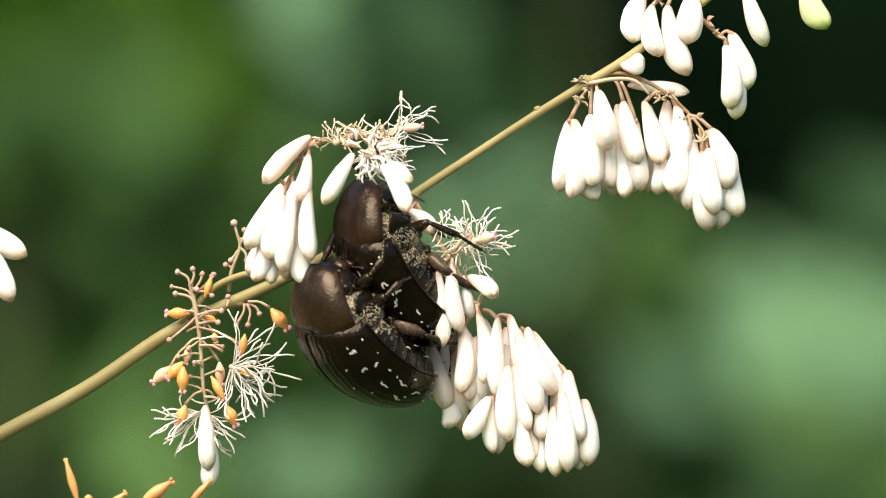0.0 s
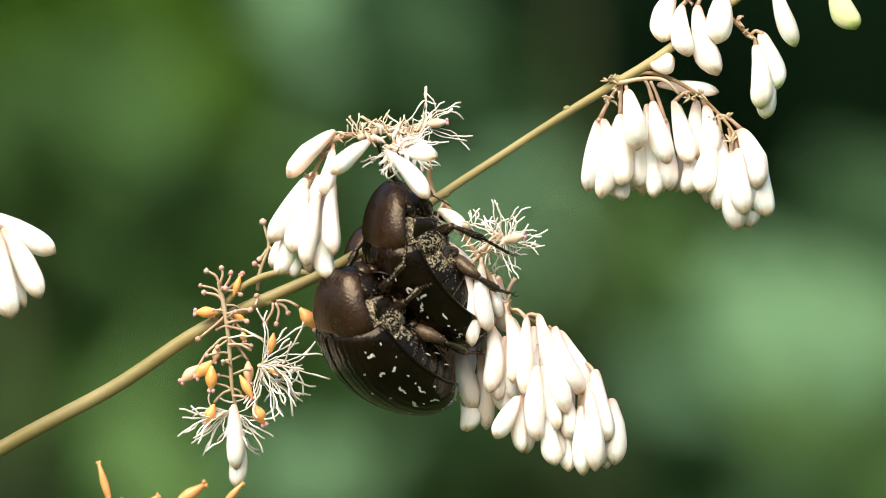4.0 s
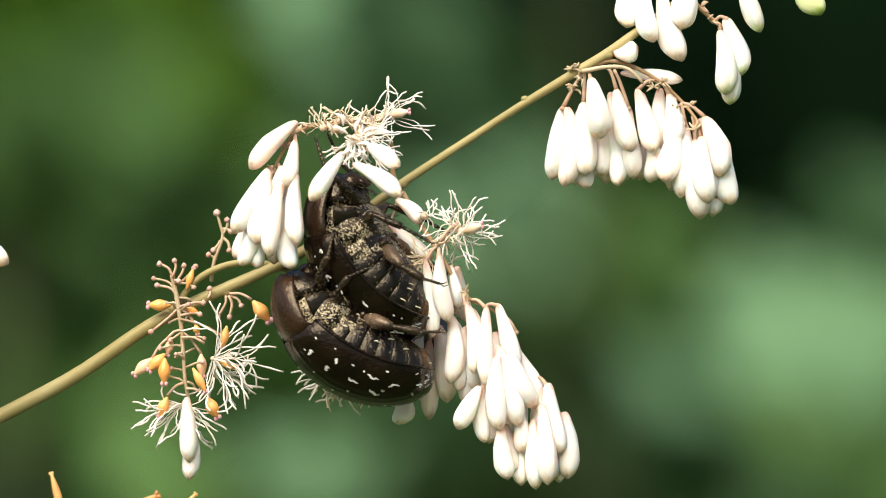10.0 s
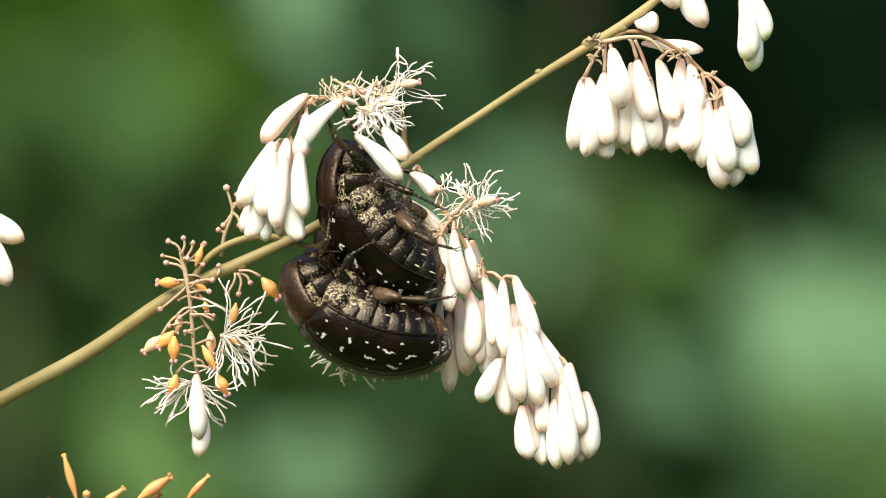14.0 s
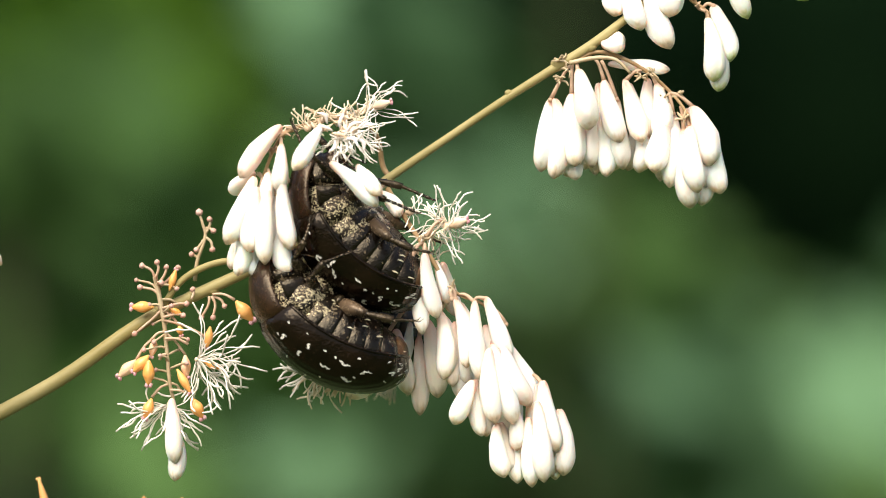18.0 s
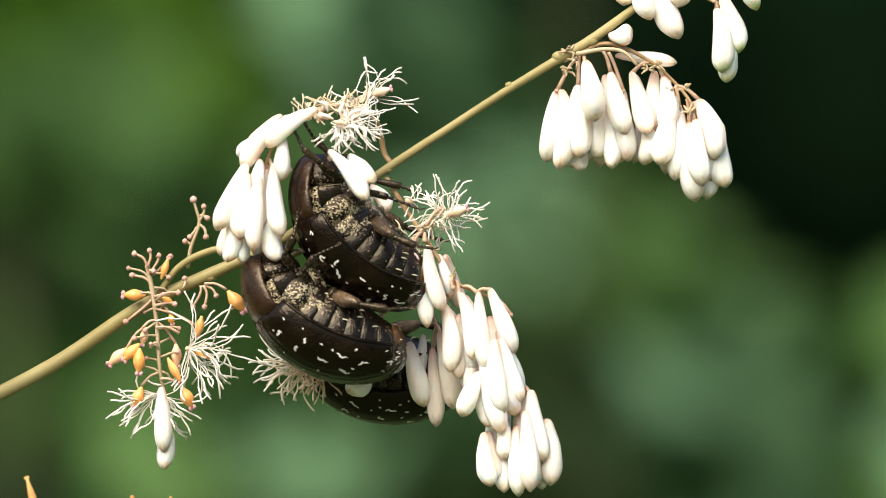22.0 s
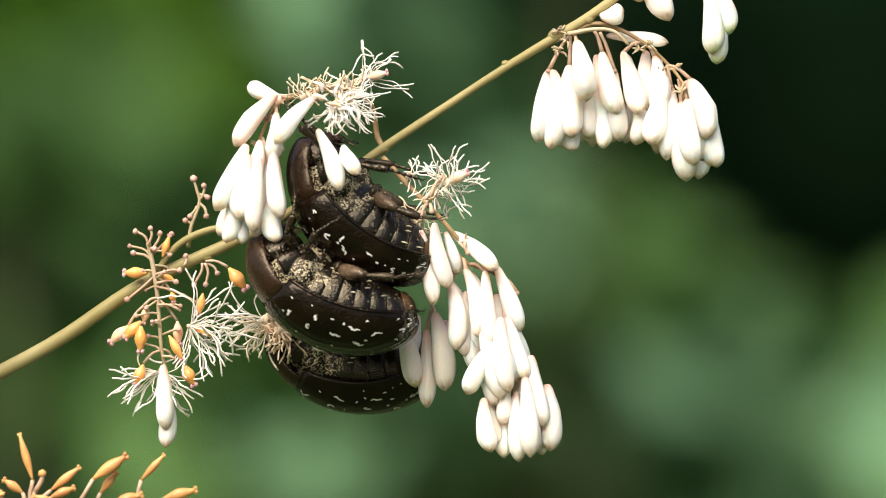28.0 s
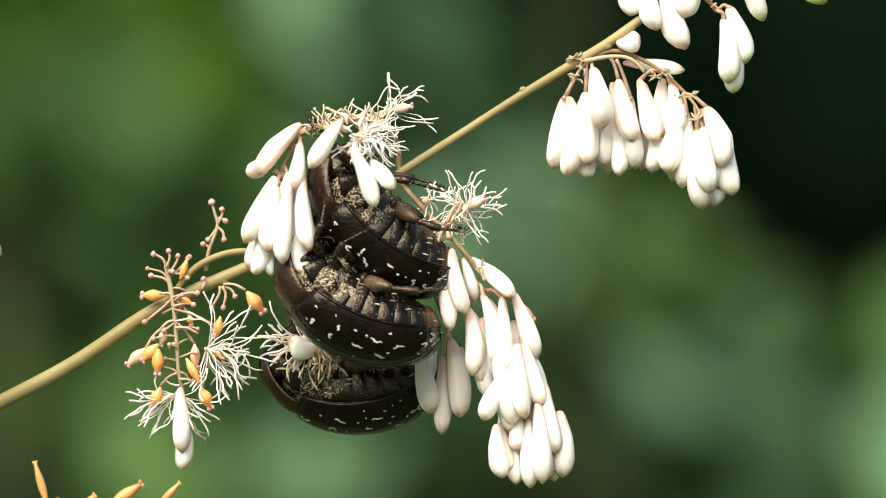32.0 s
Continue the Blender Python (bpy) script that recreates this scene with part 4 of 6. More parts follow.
def beetle(name, label, seed, stance):
    thing = tagged(new(name), label, "beetle", "beetles on the flower stem")
    rnd = random.Random(seed)
    for s in (-1, 1):
        bm = bmesh.new()
        shell(bm, ELYTRA, 1.0 * s, 104 * s, 14)
        solid(bm, 0.18)
        edge = []
        for x, w, h in ELYTRA:
            a = radians(101)
            k = (abs(math.sin(a)) ** 2.3 + abs(math.cos(a)) ** 2.3) ** (-1 / 2.3)
            edge.append(Vector((x, w * math.sin(a) * k * s, h * math.cos(a) * k)) * MM)
        tube(bm, edge, (0.16 * MM, 0.2 * MM, 0.16 * MM), 6)
        case = part("wing_case", bm, ELYTRON, thing, "dark bronze wing case")
        bm = bmesh.new()
        # chalky flecks: short wavy strokes lying on the wing case
        spots = [(i, ph + rnd.uniform(-5, 5)) for i, ph in ((5, 66), (7, 56), (8, 74), (10, 62), (12, 72), (13, 50), (15, 66), (17, 56), (18, 74))]
        big = len(spots)
        spots += [(rnd.randint(4, 20), rnd.choice((rnd.uniform(20, 60), rnd.uniform(50, 90)))) for _ in range(24)]
        for q, (i, ph) in enumerate(spots):
            x, w, h = ELYTRA[i]
            x, ph = x + rnd.uniform(-0.6, 0.6), min(ph, 92)
            ln, wd = (rnd.uniform(0.5, 0.95), rnd.uniform(0.10, 0.14)) if q < big else (rnd.uniform(0.10, 0.26), rnd.uniform(0.07, 0.12))
            way, prev = rnd.uniform(-0.5, 0.9), None
            steps = rnd.randint(5, 8) if q < big else 3
            xx, pp, left = x, radians(ph), rnd.choice((-1, 1))
            for k in range(steps + 1):
                ww = wd * math.sqrt(math.sin(math.pi * (k + 0.5) / (steps + 1))) * rnd.uniform(0.75, 1.25)
                pair = []
                for e in (-1, 1):
                    ex, ep = xx - e * ww * math.sin(way), pp + e * ww * math.cos(way) / 5.0
                    sn, cs = math.sin(ep * s), math.cos(ep * s)
                    kk = (abs(sn) ** 2.3 + abs(cs) ** 2.3) ** (-1 / 2.3)
                    n0 = max(min(sum(1 for row_x in ELYTRA if row_x[0] > ex) - 1, len(ELYTRA) - 2), 0)
                    (x0, w0, h0), (x1, w1, h1) = ELYTRA[n0], ELYTRA[n0 + 1]
                    fr = min(max((ex - x0) / (x1 - x0), 0), 1)
                    pair.append(bm.verts.new(Vector((ex, (w0 + (w1 - w0) * fr + 0.05) * sn * kk, (h0 + (h1 - h0) * fr + 0.05) * cs * kk)) * MM))
                if prev:
                    bm.faces.new((prev[0], prev[1], pair[1], pair[0]))
                prev = pair
                go = ln / steps * 1.5
                xx, pp = xx + go * math.cos(way), pp + go * math.sin(way) / 5.0
                way += left * rnd.uniform(0.5, 1.3)
                if rnd.random() < 0.55:
                    left = -left
        part("fleck_pattern", bm, SPOT, case, "chalky white flecks")
    bm = bmesh.new()
    shell(bm, PRONOTUM, -86, 86, 26)
    solid(bm, 0.2)
    part("pronotum", bm, SHIELD, thing, "coppery brown pitted neck shield")
    bm = bmesh.new()
    tri = [bm.verts.new(Vector(p) * MM) for p in ((4.1, 1.1, 3.15), (4.1, -1.1, 3.15), (1.9, 0, 3.92))]
    bm.faces.new(tri)
    bmesh.ops.solidify(bm, geom=bm.faces[:], thickness=0.2 * MM)
    part("scutellum", bm, ELYTRON, thing)
    bm = bmesh.new()
    blob(bm, Vector((9.0, 0, -1.4)) * MM, MM, (1.4, 1.55, 1.2), 3)
    blob(bm, Vector((9.9, 0, -2.3)) * MM, MM, (0.7, 1.2, 0.8), 2)
    head = part("head", bm, SHIELD, thing)
    for s in (-1, 1):
        bm = bmesh.new()
        blob(bm, Vector((8.8, 1.5 * s, -1.3)) * MM, 0.5 * MM, sub=2)
        part("eye", bm, LEG, head, "black eye")
        bm = bmesh.new()
        limb(bm, ((9.6, 1.3 * s, -2.0), (9.9, 2.1 * s, -2.4), (9.9, 2.6 * s, -3.0)), (0.14, 0.12, 0.12), sides=6)
        for k in range(3):
            limb(bm, ((9.9, 2.6 * s, -3.0), (10.0, (2.6 + 0.25 * k) * s, -3.6), (9.9, (2.5 + 0.45 * k) * s, -4.2)), (0.1, 0.2, 0.14), sides=6)
        part("antenna", bm, LEG, head)
    # underside: chest and the belly's overlapping rings
    bm = bmesh.new()
    blob(bm, Vector((3.2, 0, -1.4)) * MM, MM, (4.6, 4.7, 3.7), 4, 0, 0.06)
    part("chest", bm, CHEST, thing, "dark chest dusted with gold scales")
    bm = bmesh.new()
    blob(bm, Vector((7.2, 0, -0.9)) * MM, MM, (2.4, 3.4, 2.7), 3, 0, 0.08)
    part("throat", bm, BELLY, thing)
    for s in (-1, 1):
        # plates between the wing case's rim and the legs
        for x0, x1, a0, a1, mat in ((6.6, 4.3, 98, 128, BELLY), (4.2, 1.9, 103, 134, CHEST), (1.8, -0.9, 103, 126, CHEST), (4.0, 1.2, 136, 164, CHEST), (1.2, -2.6, 106, 170, CHEST)):
            bm = bmesh.new()
            rows = [(x0 + (x1 - x0) * f, (4.5 if x0 > 5 else 4.95) * (1 - 0.03 * (2 * f - 1) ** 2), 4.6 * (1 - 0.05 * (2 * f - 1) ** 2)) for f in (0, 0.25, 0.5, 0.75, 1)]
            shell(bm, rows, a0 * s, a1 * s, 8, rnd.uniform(0.05, 0.2))
            solid(bm, 0.3)
            part("side_plate", bm, mat, thing, "plate dusted with pale gold scales" if mat is CHEST else "")
        for hx, hz in ((5.6, -3.0), (2.4, -3.9), (-0.2, -4.1)):
            bm = bmesh.new()
            blob(bm, Vector((hx, 2.0 * s, hz)) * MM, MM, (0.8, 1.5, 0.75), 2, 0, 0.1)
            part("hip", bm, LEG, thing)
    for a, b in zip(ABDOMEN, ABDOMEN[1:]):
        bm = bmesh.new()
        ln = b[0] - a[0]
        rows = [(a[0] - ln * 0.08, a[1] * 0.965, a[2] * 0.965), (a[0] + ln * 0.1, a[1] * 0.99, a[2] * 0.99), (a[0] + ln * 0.8, (a[1] + 2 * b[1]) / 3, (a[2] + 2 * b[2]) / 3 * 1.005), (b[0] + ln * 0.05, b[1] * 0.985, b[2] * 0.985)]
        shell(bm, rows, 78, 282, 22)
        solid(bm, 0.25)
        ring = part("belly_ring", bm, BELLY, thing)
        bm = bmesh.new()
        for s in (-1, 1):
            for ph in (112, 118, 124, 130, 137, 143, 158, 170):
                if rnd.random() < 0.88:
                    continue
                c = radians(ph + rnd.uniform(-3, 3)) * s
                k = (abs(math.sin(c)) ** 2.3 + abs(math.cos(c)) ** 2.3) ** (-1 / 2.3)
                x0 = a[0] + ln * rnd.uniform(0.55, 0.75)
                p = [Vector((x0 + ln * f, (b[1] * 0.4 + a[1] * 0.6 + g) * math.sin(c) * k, (b[2] * 0.4 + a[2] * 0.6 + g) * math.cos(c) * k)) for f, g in ((0, 0.0), (0.18, 0.12), (0.40, 0.08))]
                limb(bm, p, (0.04, 0.07, 0.03), sides=5)
        part("bristles", bm, HAIR, ring, "pale bristles")
    bm = bmesh.new()
    blob(bm, Vector((-8.7, 0, -0.6)) * MM, MM, (1.3, 2.5, 1.8), 3, 0, 0.05)
    part("tail_plate", bm, TAIL, thing, "rusty brown tail plate")
    for s in (-1, 1):
        for hip, knee, ankle, toe, thick in stance:
            leg(thing, s, hip, knee, ankle, toe, thick)
    curl_body(thing)
    return thing


HOLD = (((4.6, 2.2, -4.3), (5.8, 4.4, -5.0), (6.0, 4.8, -7.0), (6.6, 3.8, -8.8), 0.75), ((2.4, 2.4, -3.7), (3.4, 5.2, -4.4), (3.2, 5.4, -6.4), (2.0, 4.8, -8.2), 0.75), ((-0.4, 2.4, -3.9), (-3.0, 5.0, -4.6), (-5.6, 4.8, -5.6), (-7.4, 4.0, -6.8), 0.95))
CLIMB = (((4.6, 2.2, -4.3), (7.2, 4.2, -4.2), (9.4, 4.6, -4.0), (11.8, 3.8, -4.6), 0.75), ((2.4, 2.4, -3.7), (2.9, 4.8, -5.2), (0.2, 5.4, -7.0), (-2.6, 5.4, -8.4), 0.75), ((-0.4, 2.4, -3.9), (-3.0, 4.8, -4.6), (-5.2, 4.6, -5.6), (-6.6, 4.0, -6.6), 0.85))
TUCK = (((4.6, 2.2, -4.3), (6.2, 3.6, -5.2), (6.4, 3.8, -6.6), (5.4, 3.2, -7.8), 0.75), ((2.4, 2.4, -3.7), (4.0, 4.6, -4.8), (2.2, 4.8, -6.0), (0.4, 4.4, -7.0), 0.75), ((-0.4, 2.4, -3.9), (-3.0, 4.8, -4.8), (-5.0, 4.4, -5.4), (-6.0, 3.4, -5.8), 0.95))
rider = beetle("beetle", "dark bronze chafer with white flecks clinging to another", 1, HOLD)
mate = beetle("beetle", "dark bronze chafer climbing into the white buds", 2, CLIMB)
third = beetle("beetle", "dark chafer hanging upside down under spent flowers", 3, TUCK)


# a small fly that darts past
fly = tagged(new("fly"), "tiny grey fly with clear wings darting past", "fly")
bm = bmesh.new()
blob(bm, Vector((0, 0, 0)), 1.1 * MM, (1.7, 0.8, 0.8), 2, 0, 0.1)
blob(bm, Vector((1.9, 0, 0.1)) * MM, 0.75 * MM, sub=2)
part("body", bm, LEG, fly)
for s in (-1, 1):
    bm = bmesh.new()
    blob(bm, Vector((-0.9, 1.4 * s, 0.9)) * MM, 1.5 * MM, (1.2, 0.55, 0.04), 2)
    part("wing", bm, SPOT, fly, "pale wing")


# ---- sway and crawl ----
def lie(u, v, d, slope, roll, yaw=0):
    """A beetle's pose: its middle in the plan, d mm behind the stem; slope of its length and roll of its back to the lens."""
    c = at(u, v)
    g = 1 / NEAR + d * 0.001
    f = Vector((-math.cos(radians(slope)), 0, math.sin(radians(slope))))
    up = Vector((-math.sin(radians(slope)), 0, -math.cos(radians(slope))))
    m = Matrix((f, Vector((0, 1, 0)), up)).transposed().to_4x4()
    m = Matrix.Translation(Vector((c.x * g, g - 1, EYE + c.z * g))) @ m @ Matrix.Rotation(radians(yaw), 4, "Z") @ Matrix.Rotation(radians(roll), 4, "X")
    return m


def swing(pivot, du=0.0, dv=0.0, turn=0.0, twist=0.0, tilt=0.0):
    """A sprig's pose on the branch: shifted in plan units, turned clockwise, twisted about the upright and tilted towards the lens."""
    return pose(pivot.x + du * K, pivot.y, pivot.z - dv * K, tilt, turn, twist)


def motions():
    walk(branch, [
        (0.0, pose(0.00013, DEPTH, 1.19998, 0, 0.06, 0)), (0.5, pose(0.00071, DEPTH, 1.20003, 0, 0.13, 0)), (1.0, pose(0.00129, DEPTH, 1.20005, 0, 0.17, 0)),
        (1.5, pose(0.00195, DEPTH, 1.20003, 0, 0.19, 0)), (2.0, pose(0.00255, DEPTH, 1.19999, 0, 0.25, 0)), (2.5, pose(0.00317, DEPTH, 1.20001, 0, 0.25, 0)),
        (3.0, pose(0.00373, DEPTH, 1.20010, 0, 0.17, 0)), (3.5, pose(0.00368, DEPTH, 1.20009, 0, 0.18, 0)), (5.5, pose(0.00253, DEPTH, 1.19979, 0, 0.13, 0)),
        (6.0, pose(0.00237, DEPTH, 1.19970, 0, -0.11, 0)), (6.5, pose(0.00216, DEPTH, 1.19960, 0, -0.21, 0)), (7.0, pose(0.00176, DEPTH, 1.19940, 0, -0.11, 0)),
        (7.5, pose(0.00148, DEPTH, 1.19926, 0, 0.05, 0)), (8.0, pose(0.00136, DEPTH, 1.19914, 0, 0.22, 0)), (8.5, pose(0.00095, DEPTH, 1.19933, 0, 0.32, 0)),
        (9.0, pose(0.00010, DEPTH, 1.19980, 0, 0.34, 0)), (9.5, pose(-0.00068, DEPTH, 1.20044, 0, 0.26, 0)), (10.0, pose(-0.00137, DEPTH, 1.20116, 0, 0.15, 0)),
        (10.5, pose(-0.00139, DEPTH, 1.20185, 0, -0.02, 0)), (11.0, pose(-0.00093, DEPTH, 1.20250, 0, -0.21, 0)), (11.5, pose(-0.00057, DEPTH, 1.20317, 0, -0.31, 0)),
        (12.0, pose(-0.00010, DEPTH, 1.20382, 0, -0.41, 0)), (12.5, pose(0.00024, DEPTH, 1.20430, 0, -0.45, 0)), (13.0, pose(0.00032, DEPTH, 1.20442, 0, -0.29, 0)),
        (13.5, pose(0.00030, DEPTH, 1.20433, 0, -0.21, 0)), (14.0, pose(0.00032, DEPTH, 1.20421, 0, -0.09, 0)), (14.5, pose(0.00023, DEPTH, 1.20364, 0, 0.03, 0)),
        (16.5, pose(-0.00003, DEPTH, 1.20145, 0, -0.27, 0)), (17.0, pose(-0.00057, DEPTH, 1.20124, 0, -0.46, 0)), (17.5, pose(-0.00158, DEPTH, 1.20131, 0, -0.69, 0)),
        (18.0, pose(-0.00300, DEPTH, 1.20168, 0, -0.79, 0)), (18.5, pose(-0.00439, DEPTH, 1.20243, 0, -0.71, 0)), (19.0, pose(-0.00563, DEPTH, 1.20332, 0, -0.60, 0)),
        (19.5, pose(-0.00662, DEPTH, 1.20407, 0, -0.55, 0)), (20.0, pose(-0.00651, DEPTH, 1.20448, 0, -0.52, 0)), (20.5, pose(-0.00537, DEPTH, 1.20421, 0, -0.49, 0)),
        (21.0, pose(-0.00407, DEPTH, 1.20353, 0, -0.35, 0)), (21.5, pose(-0.00306, DEPTH, 1.20280, 0, -0.05, 0)), (22.0, pose(-0.00322, DEPTH, 1.20278, 0, 0.22, 0)),
        (22.5, pose(-0.00344, DEPTH, 1.20332, 0, 0.30, 0)), (23.0, pose(-0.00385, DEPTH, 1.20408, 0, 0.24, 0)), (23.5, pose(-0.00407, DEPTH, 1.20477, 0, 0.04, 0)),
        (24.0, pose(-0.00425, DEPTH, 1.20541, 0, -0.12, 0)), (24.5, pose(-0.00449, DEPTH, 1.20584, 0, -0.15, 0)), (25.0, pose(-0.00474, DEPTH, 1.20601, 0, -0.10, 0)),
        (25.5, pose(-0.00481, DEPTH, 1.20599, 0, -0.07, 0)), (27.5, pose(-0.00395, DEPTH, 1.20567, 0, -0.09, 0)), (28.0, pose(-0.00359, DEPTH, 1.20521, 0, 0.02, 0)),
        (28.5, pose(-0.00307, DEPTH, 1.20466, 0, 0.17, 0)), (29.0, pose(-0.00268, DEPTH, 1.20410, 0, 0.37, 0)), (29.5, pose(-0.00228, DEPTH, 1.20350, 0, 0.52, 0)),
        (30.0, pose(-0.00183, DEPTH, 1.20294, 0, 0.56, 0)), (30.5, pose(-0.00160, DEPTH, 1.20256, 0, 0.48, 0)), (31.0, pose(-0.00140, DEPTH, 1.20227, 0, 0.38, 0)),
        (31.5, pose(-0.00141, DEPTH, 1.20221, 0, 0.41, 0)), (32.0, pose(-0.00166, DEPTH, 1.20229, 0, 0.46, 0)),
    ])
    walk(rider, [
        (0.0, lie(622, 610, -9, 46, 17, -30)), (1.0, lie(636, 608, -9, 49, 17, -29)), (2.0, lie(661, 590, -9, 51, 17, -29)), (3.0, lie(669, 602, -9, 51, 17, -28)),
        (3.5, lie(657, 616, -9, 50, 17, -28)), (5.5, lie(672, 623, -9, 38, 10, -16)), (6.0, lie(653, 617, -9, 37, 8, -14)), (7.0, lie(657, 624, -9, 29, 4, -10)),
        (8.0, lie(650, 633, -9, 27, 3, -8)), (9.0, lie(630, 648, -9, 26, 2, -5)), (10.0, lie(598, 617, -9, 33, 2, -3)), (11.0, lie(610, 603, -9, 33, 1, -2)),
        (12.0, lie(619, 582, -9, 30, 1, 0)), (13.0, lie(620, 558, -9, 29, 0, 0)), (14.0, lie(625, 580, -9, 25, 0, 0)), (14.5, lie(624, 578, -9, 25, -0, 0)),
        (16.5, lie(621, 595, -9, 33, -0, 0)), (17.0, lie(598, 607, -9, 34, -0, 0)), (18.0, lie(556, 591, -9, 35, -0, 0)), (19.0, lie(518, 578, -9, 34, -0, 0)),
        (20.0, lie(482, 542, -9, 37, -0, 0)), (21.0, lie(528, 559, -9, 36, -0, 0)), (22.0, lie(548, 581, -9, 31, -0, 0)), (23.0, lie(557, 572, -9, 26, -0, 0)),
        (24.0, lie(544, 523, -9, 28, -1, 0)), (25.0, lie(541, 505, -9, 29, -1, 0)), (25.5, lie(543, 512, -9, 29, -1, 0)), (27.5, lie(558, 547, -9, 25, -1, 0)),
        (28.0, lie(565, 538, -9, 25, -1, 0)), (29.0, lie(578, 545, -9, 27, -1, 0)), (30.0, lie(596, 565, -9, 27, -1, 0)), (31.0, lie(609, 560, -9, 28, -1, 0)),
        (32.0, lie(607, 556, -9, 28, -1, 0)),
    ])
    walk(mate, [
        (0.0, lie(677, 475, -7, 60, 14, -18)), (1.0, lie(694, 477, -7, 60, 13, -18)), (2.0, lie(708, 476, -7, 59, 12, -18)), (3.0, lie(729, 481, -7, 59, 11, -18)),
        (3.5, lie(729, 482, -7, 58, 10, -18)), (5.5, lie(712, 473, -7, 57, 2, -12)), (6.0, lie(697, 474, -7, 57, 0, -11)), (7.0, lie(686, 477, -7, 57, -4, -8)),
        (8.0, lie(676, 481, -7, 56, -6, -5)), (9.0, lie(650, 488, -7, 56, -8, -3)), (10.0, lie(626, 465, -7, 55, -10, 0)), (11.0, lie(636, 443, -7, 55, -11, 0)),
        (12.0, lie(643, 412, -7, 54, -12, 0)), (13.0, lie(647, 396, -7, 54, -12, 0)), (14.0, lie(652, 406, -7, 53, -13, 0)), (14.5, lie(650, 406, -7, 52, -13, 0)),
        (16.5, lie(662, 424, -7, 50, -12, 0)), (17.0, lie(650, 436, -7, 50, -12, 0)), (18.0, lie(607, 425, -7, 49, -11, 0)), (19.0, lie(574, 414, -7, 48, -10, 0)),
        (20.0, lie(550, 397, -7, 48, -10, 0)), (21.0, lie(591, 410, -7, 47, -10, 0)), (22.0, lie(610, 426, -7, 47, -9, 0)), (23.0, lie(606, 413, -7, 46, -8, 0)),
        (24.0, lie(601, 374, -7, 45, -7, 0)), (25.0, lie(595, 360, -7, 45, -6, 0)), (25.5, lie(596, 363, -7, 44, -6, 0)), (27.5, lie(602, 393, -7, 43, -4, 0)),
        (28.0, lie(611, 390, -7, 43, -4, 0)), (29.0, lie(625, 405, -7, 43, -4, 0)), (30.0, lie(640, 418, -7, 43, -4, 0)), (31.0, lie(652, 419, -7, 43, -3, 0)),
        (32.0, lie(647, 412, -7, 43, -3, 0)),
    ])
    walk(third, [
        (0.0, lie(665, 552, 7, 48, -10, 0)), (3.5, lie(705, 552, 7, 48, -10, 0)), (6.0, lie(685, 557, 7, 45, -10, 0)), (9.0, lie(660, 562, 7, 45, -10, 0)), (13.0, lie(660, 492, 7, 42, -10, 0)),
        (17.0, lie(635, 542, 7, 42, -10, 0)), (19.0, lie(565, 522, 7, 40, -10, 0)), (20.0, lie(550, 548, 7, 35, -24, 10)), (21.0, lie(620, 608, 7, 29, -24, 10)), (22.0, lie(652, 663, 7, 17, -24, 10)), (23.0, lie(655, 678, 7, 11, -24, 10)),
        (24.0, lie(650, 643, 7, 9, -24, 10)), (25.5, lie(640, 623, 7, 7, -24, 10)), (27.5, lie(622, 638, 7, 9, -24, 10)), (28.0, lie(618, 650, 7, 9, -24, 10)), (29.0, lie(622, 666, 7, 8, -24, 10)),
        (30.0, lie(624, 680, 7, 7, -24, 10)), (31.0, lie(621, 692, 7, 5, -24, 10)), (32.0, lie(615, 688, 7, 4, -24, 10)),
    ])
    walk(row, [(t, swing(P0, du, dv)) for t, du, dv in (
        (0.0, -12.8, 4.5), (1.0, -13.1, 4.6), (2.0, -12.5, 4.4), (3.0, -12.4, 4.3), (3.5, -12.4, 4.3), (5.5, -12.5, 4.4),
        (6.0, -11.7, 4.1), (7.0, -10.6, 3.7), (8.0, -9.9, 3.4), (9.0, -6.4, 2.2), (10.0, -2.7, 0.9), (11.0, 2.4, -0.9),
        (12.0, 7.3, -2.6), (13.0, 9.6, -3.3), (14.0, 9.0, -3.2), (14.5, 8.4, -2.9), (16.5, 5.6, -1.9), (17.0, 5.7, -2.0),
        (18.0, 4.7, -1.7), (19.0, 4.1, -1.4), (20.0, 5.7, -2.0), (21.0, 11.6, -4.0), (22.0, 15.1, -5.3), (23.0, 13.7, -4.8),
        (24.0, 11.5, -4.0), (25.0, 8.0, -2.8), (25.5, 7.3, -2.5), (27.5, 6.9, -2.4), (28.0, 6.7, -2.3), (29.0, 6.1, -2.1),
        (30.0, 5.2, -1.8), (31.0, 4.8, -1.7), (32.0, 3.9, -1.4),
    )])
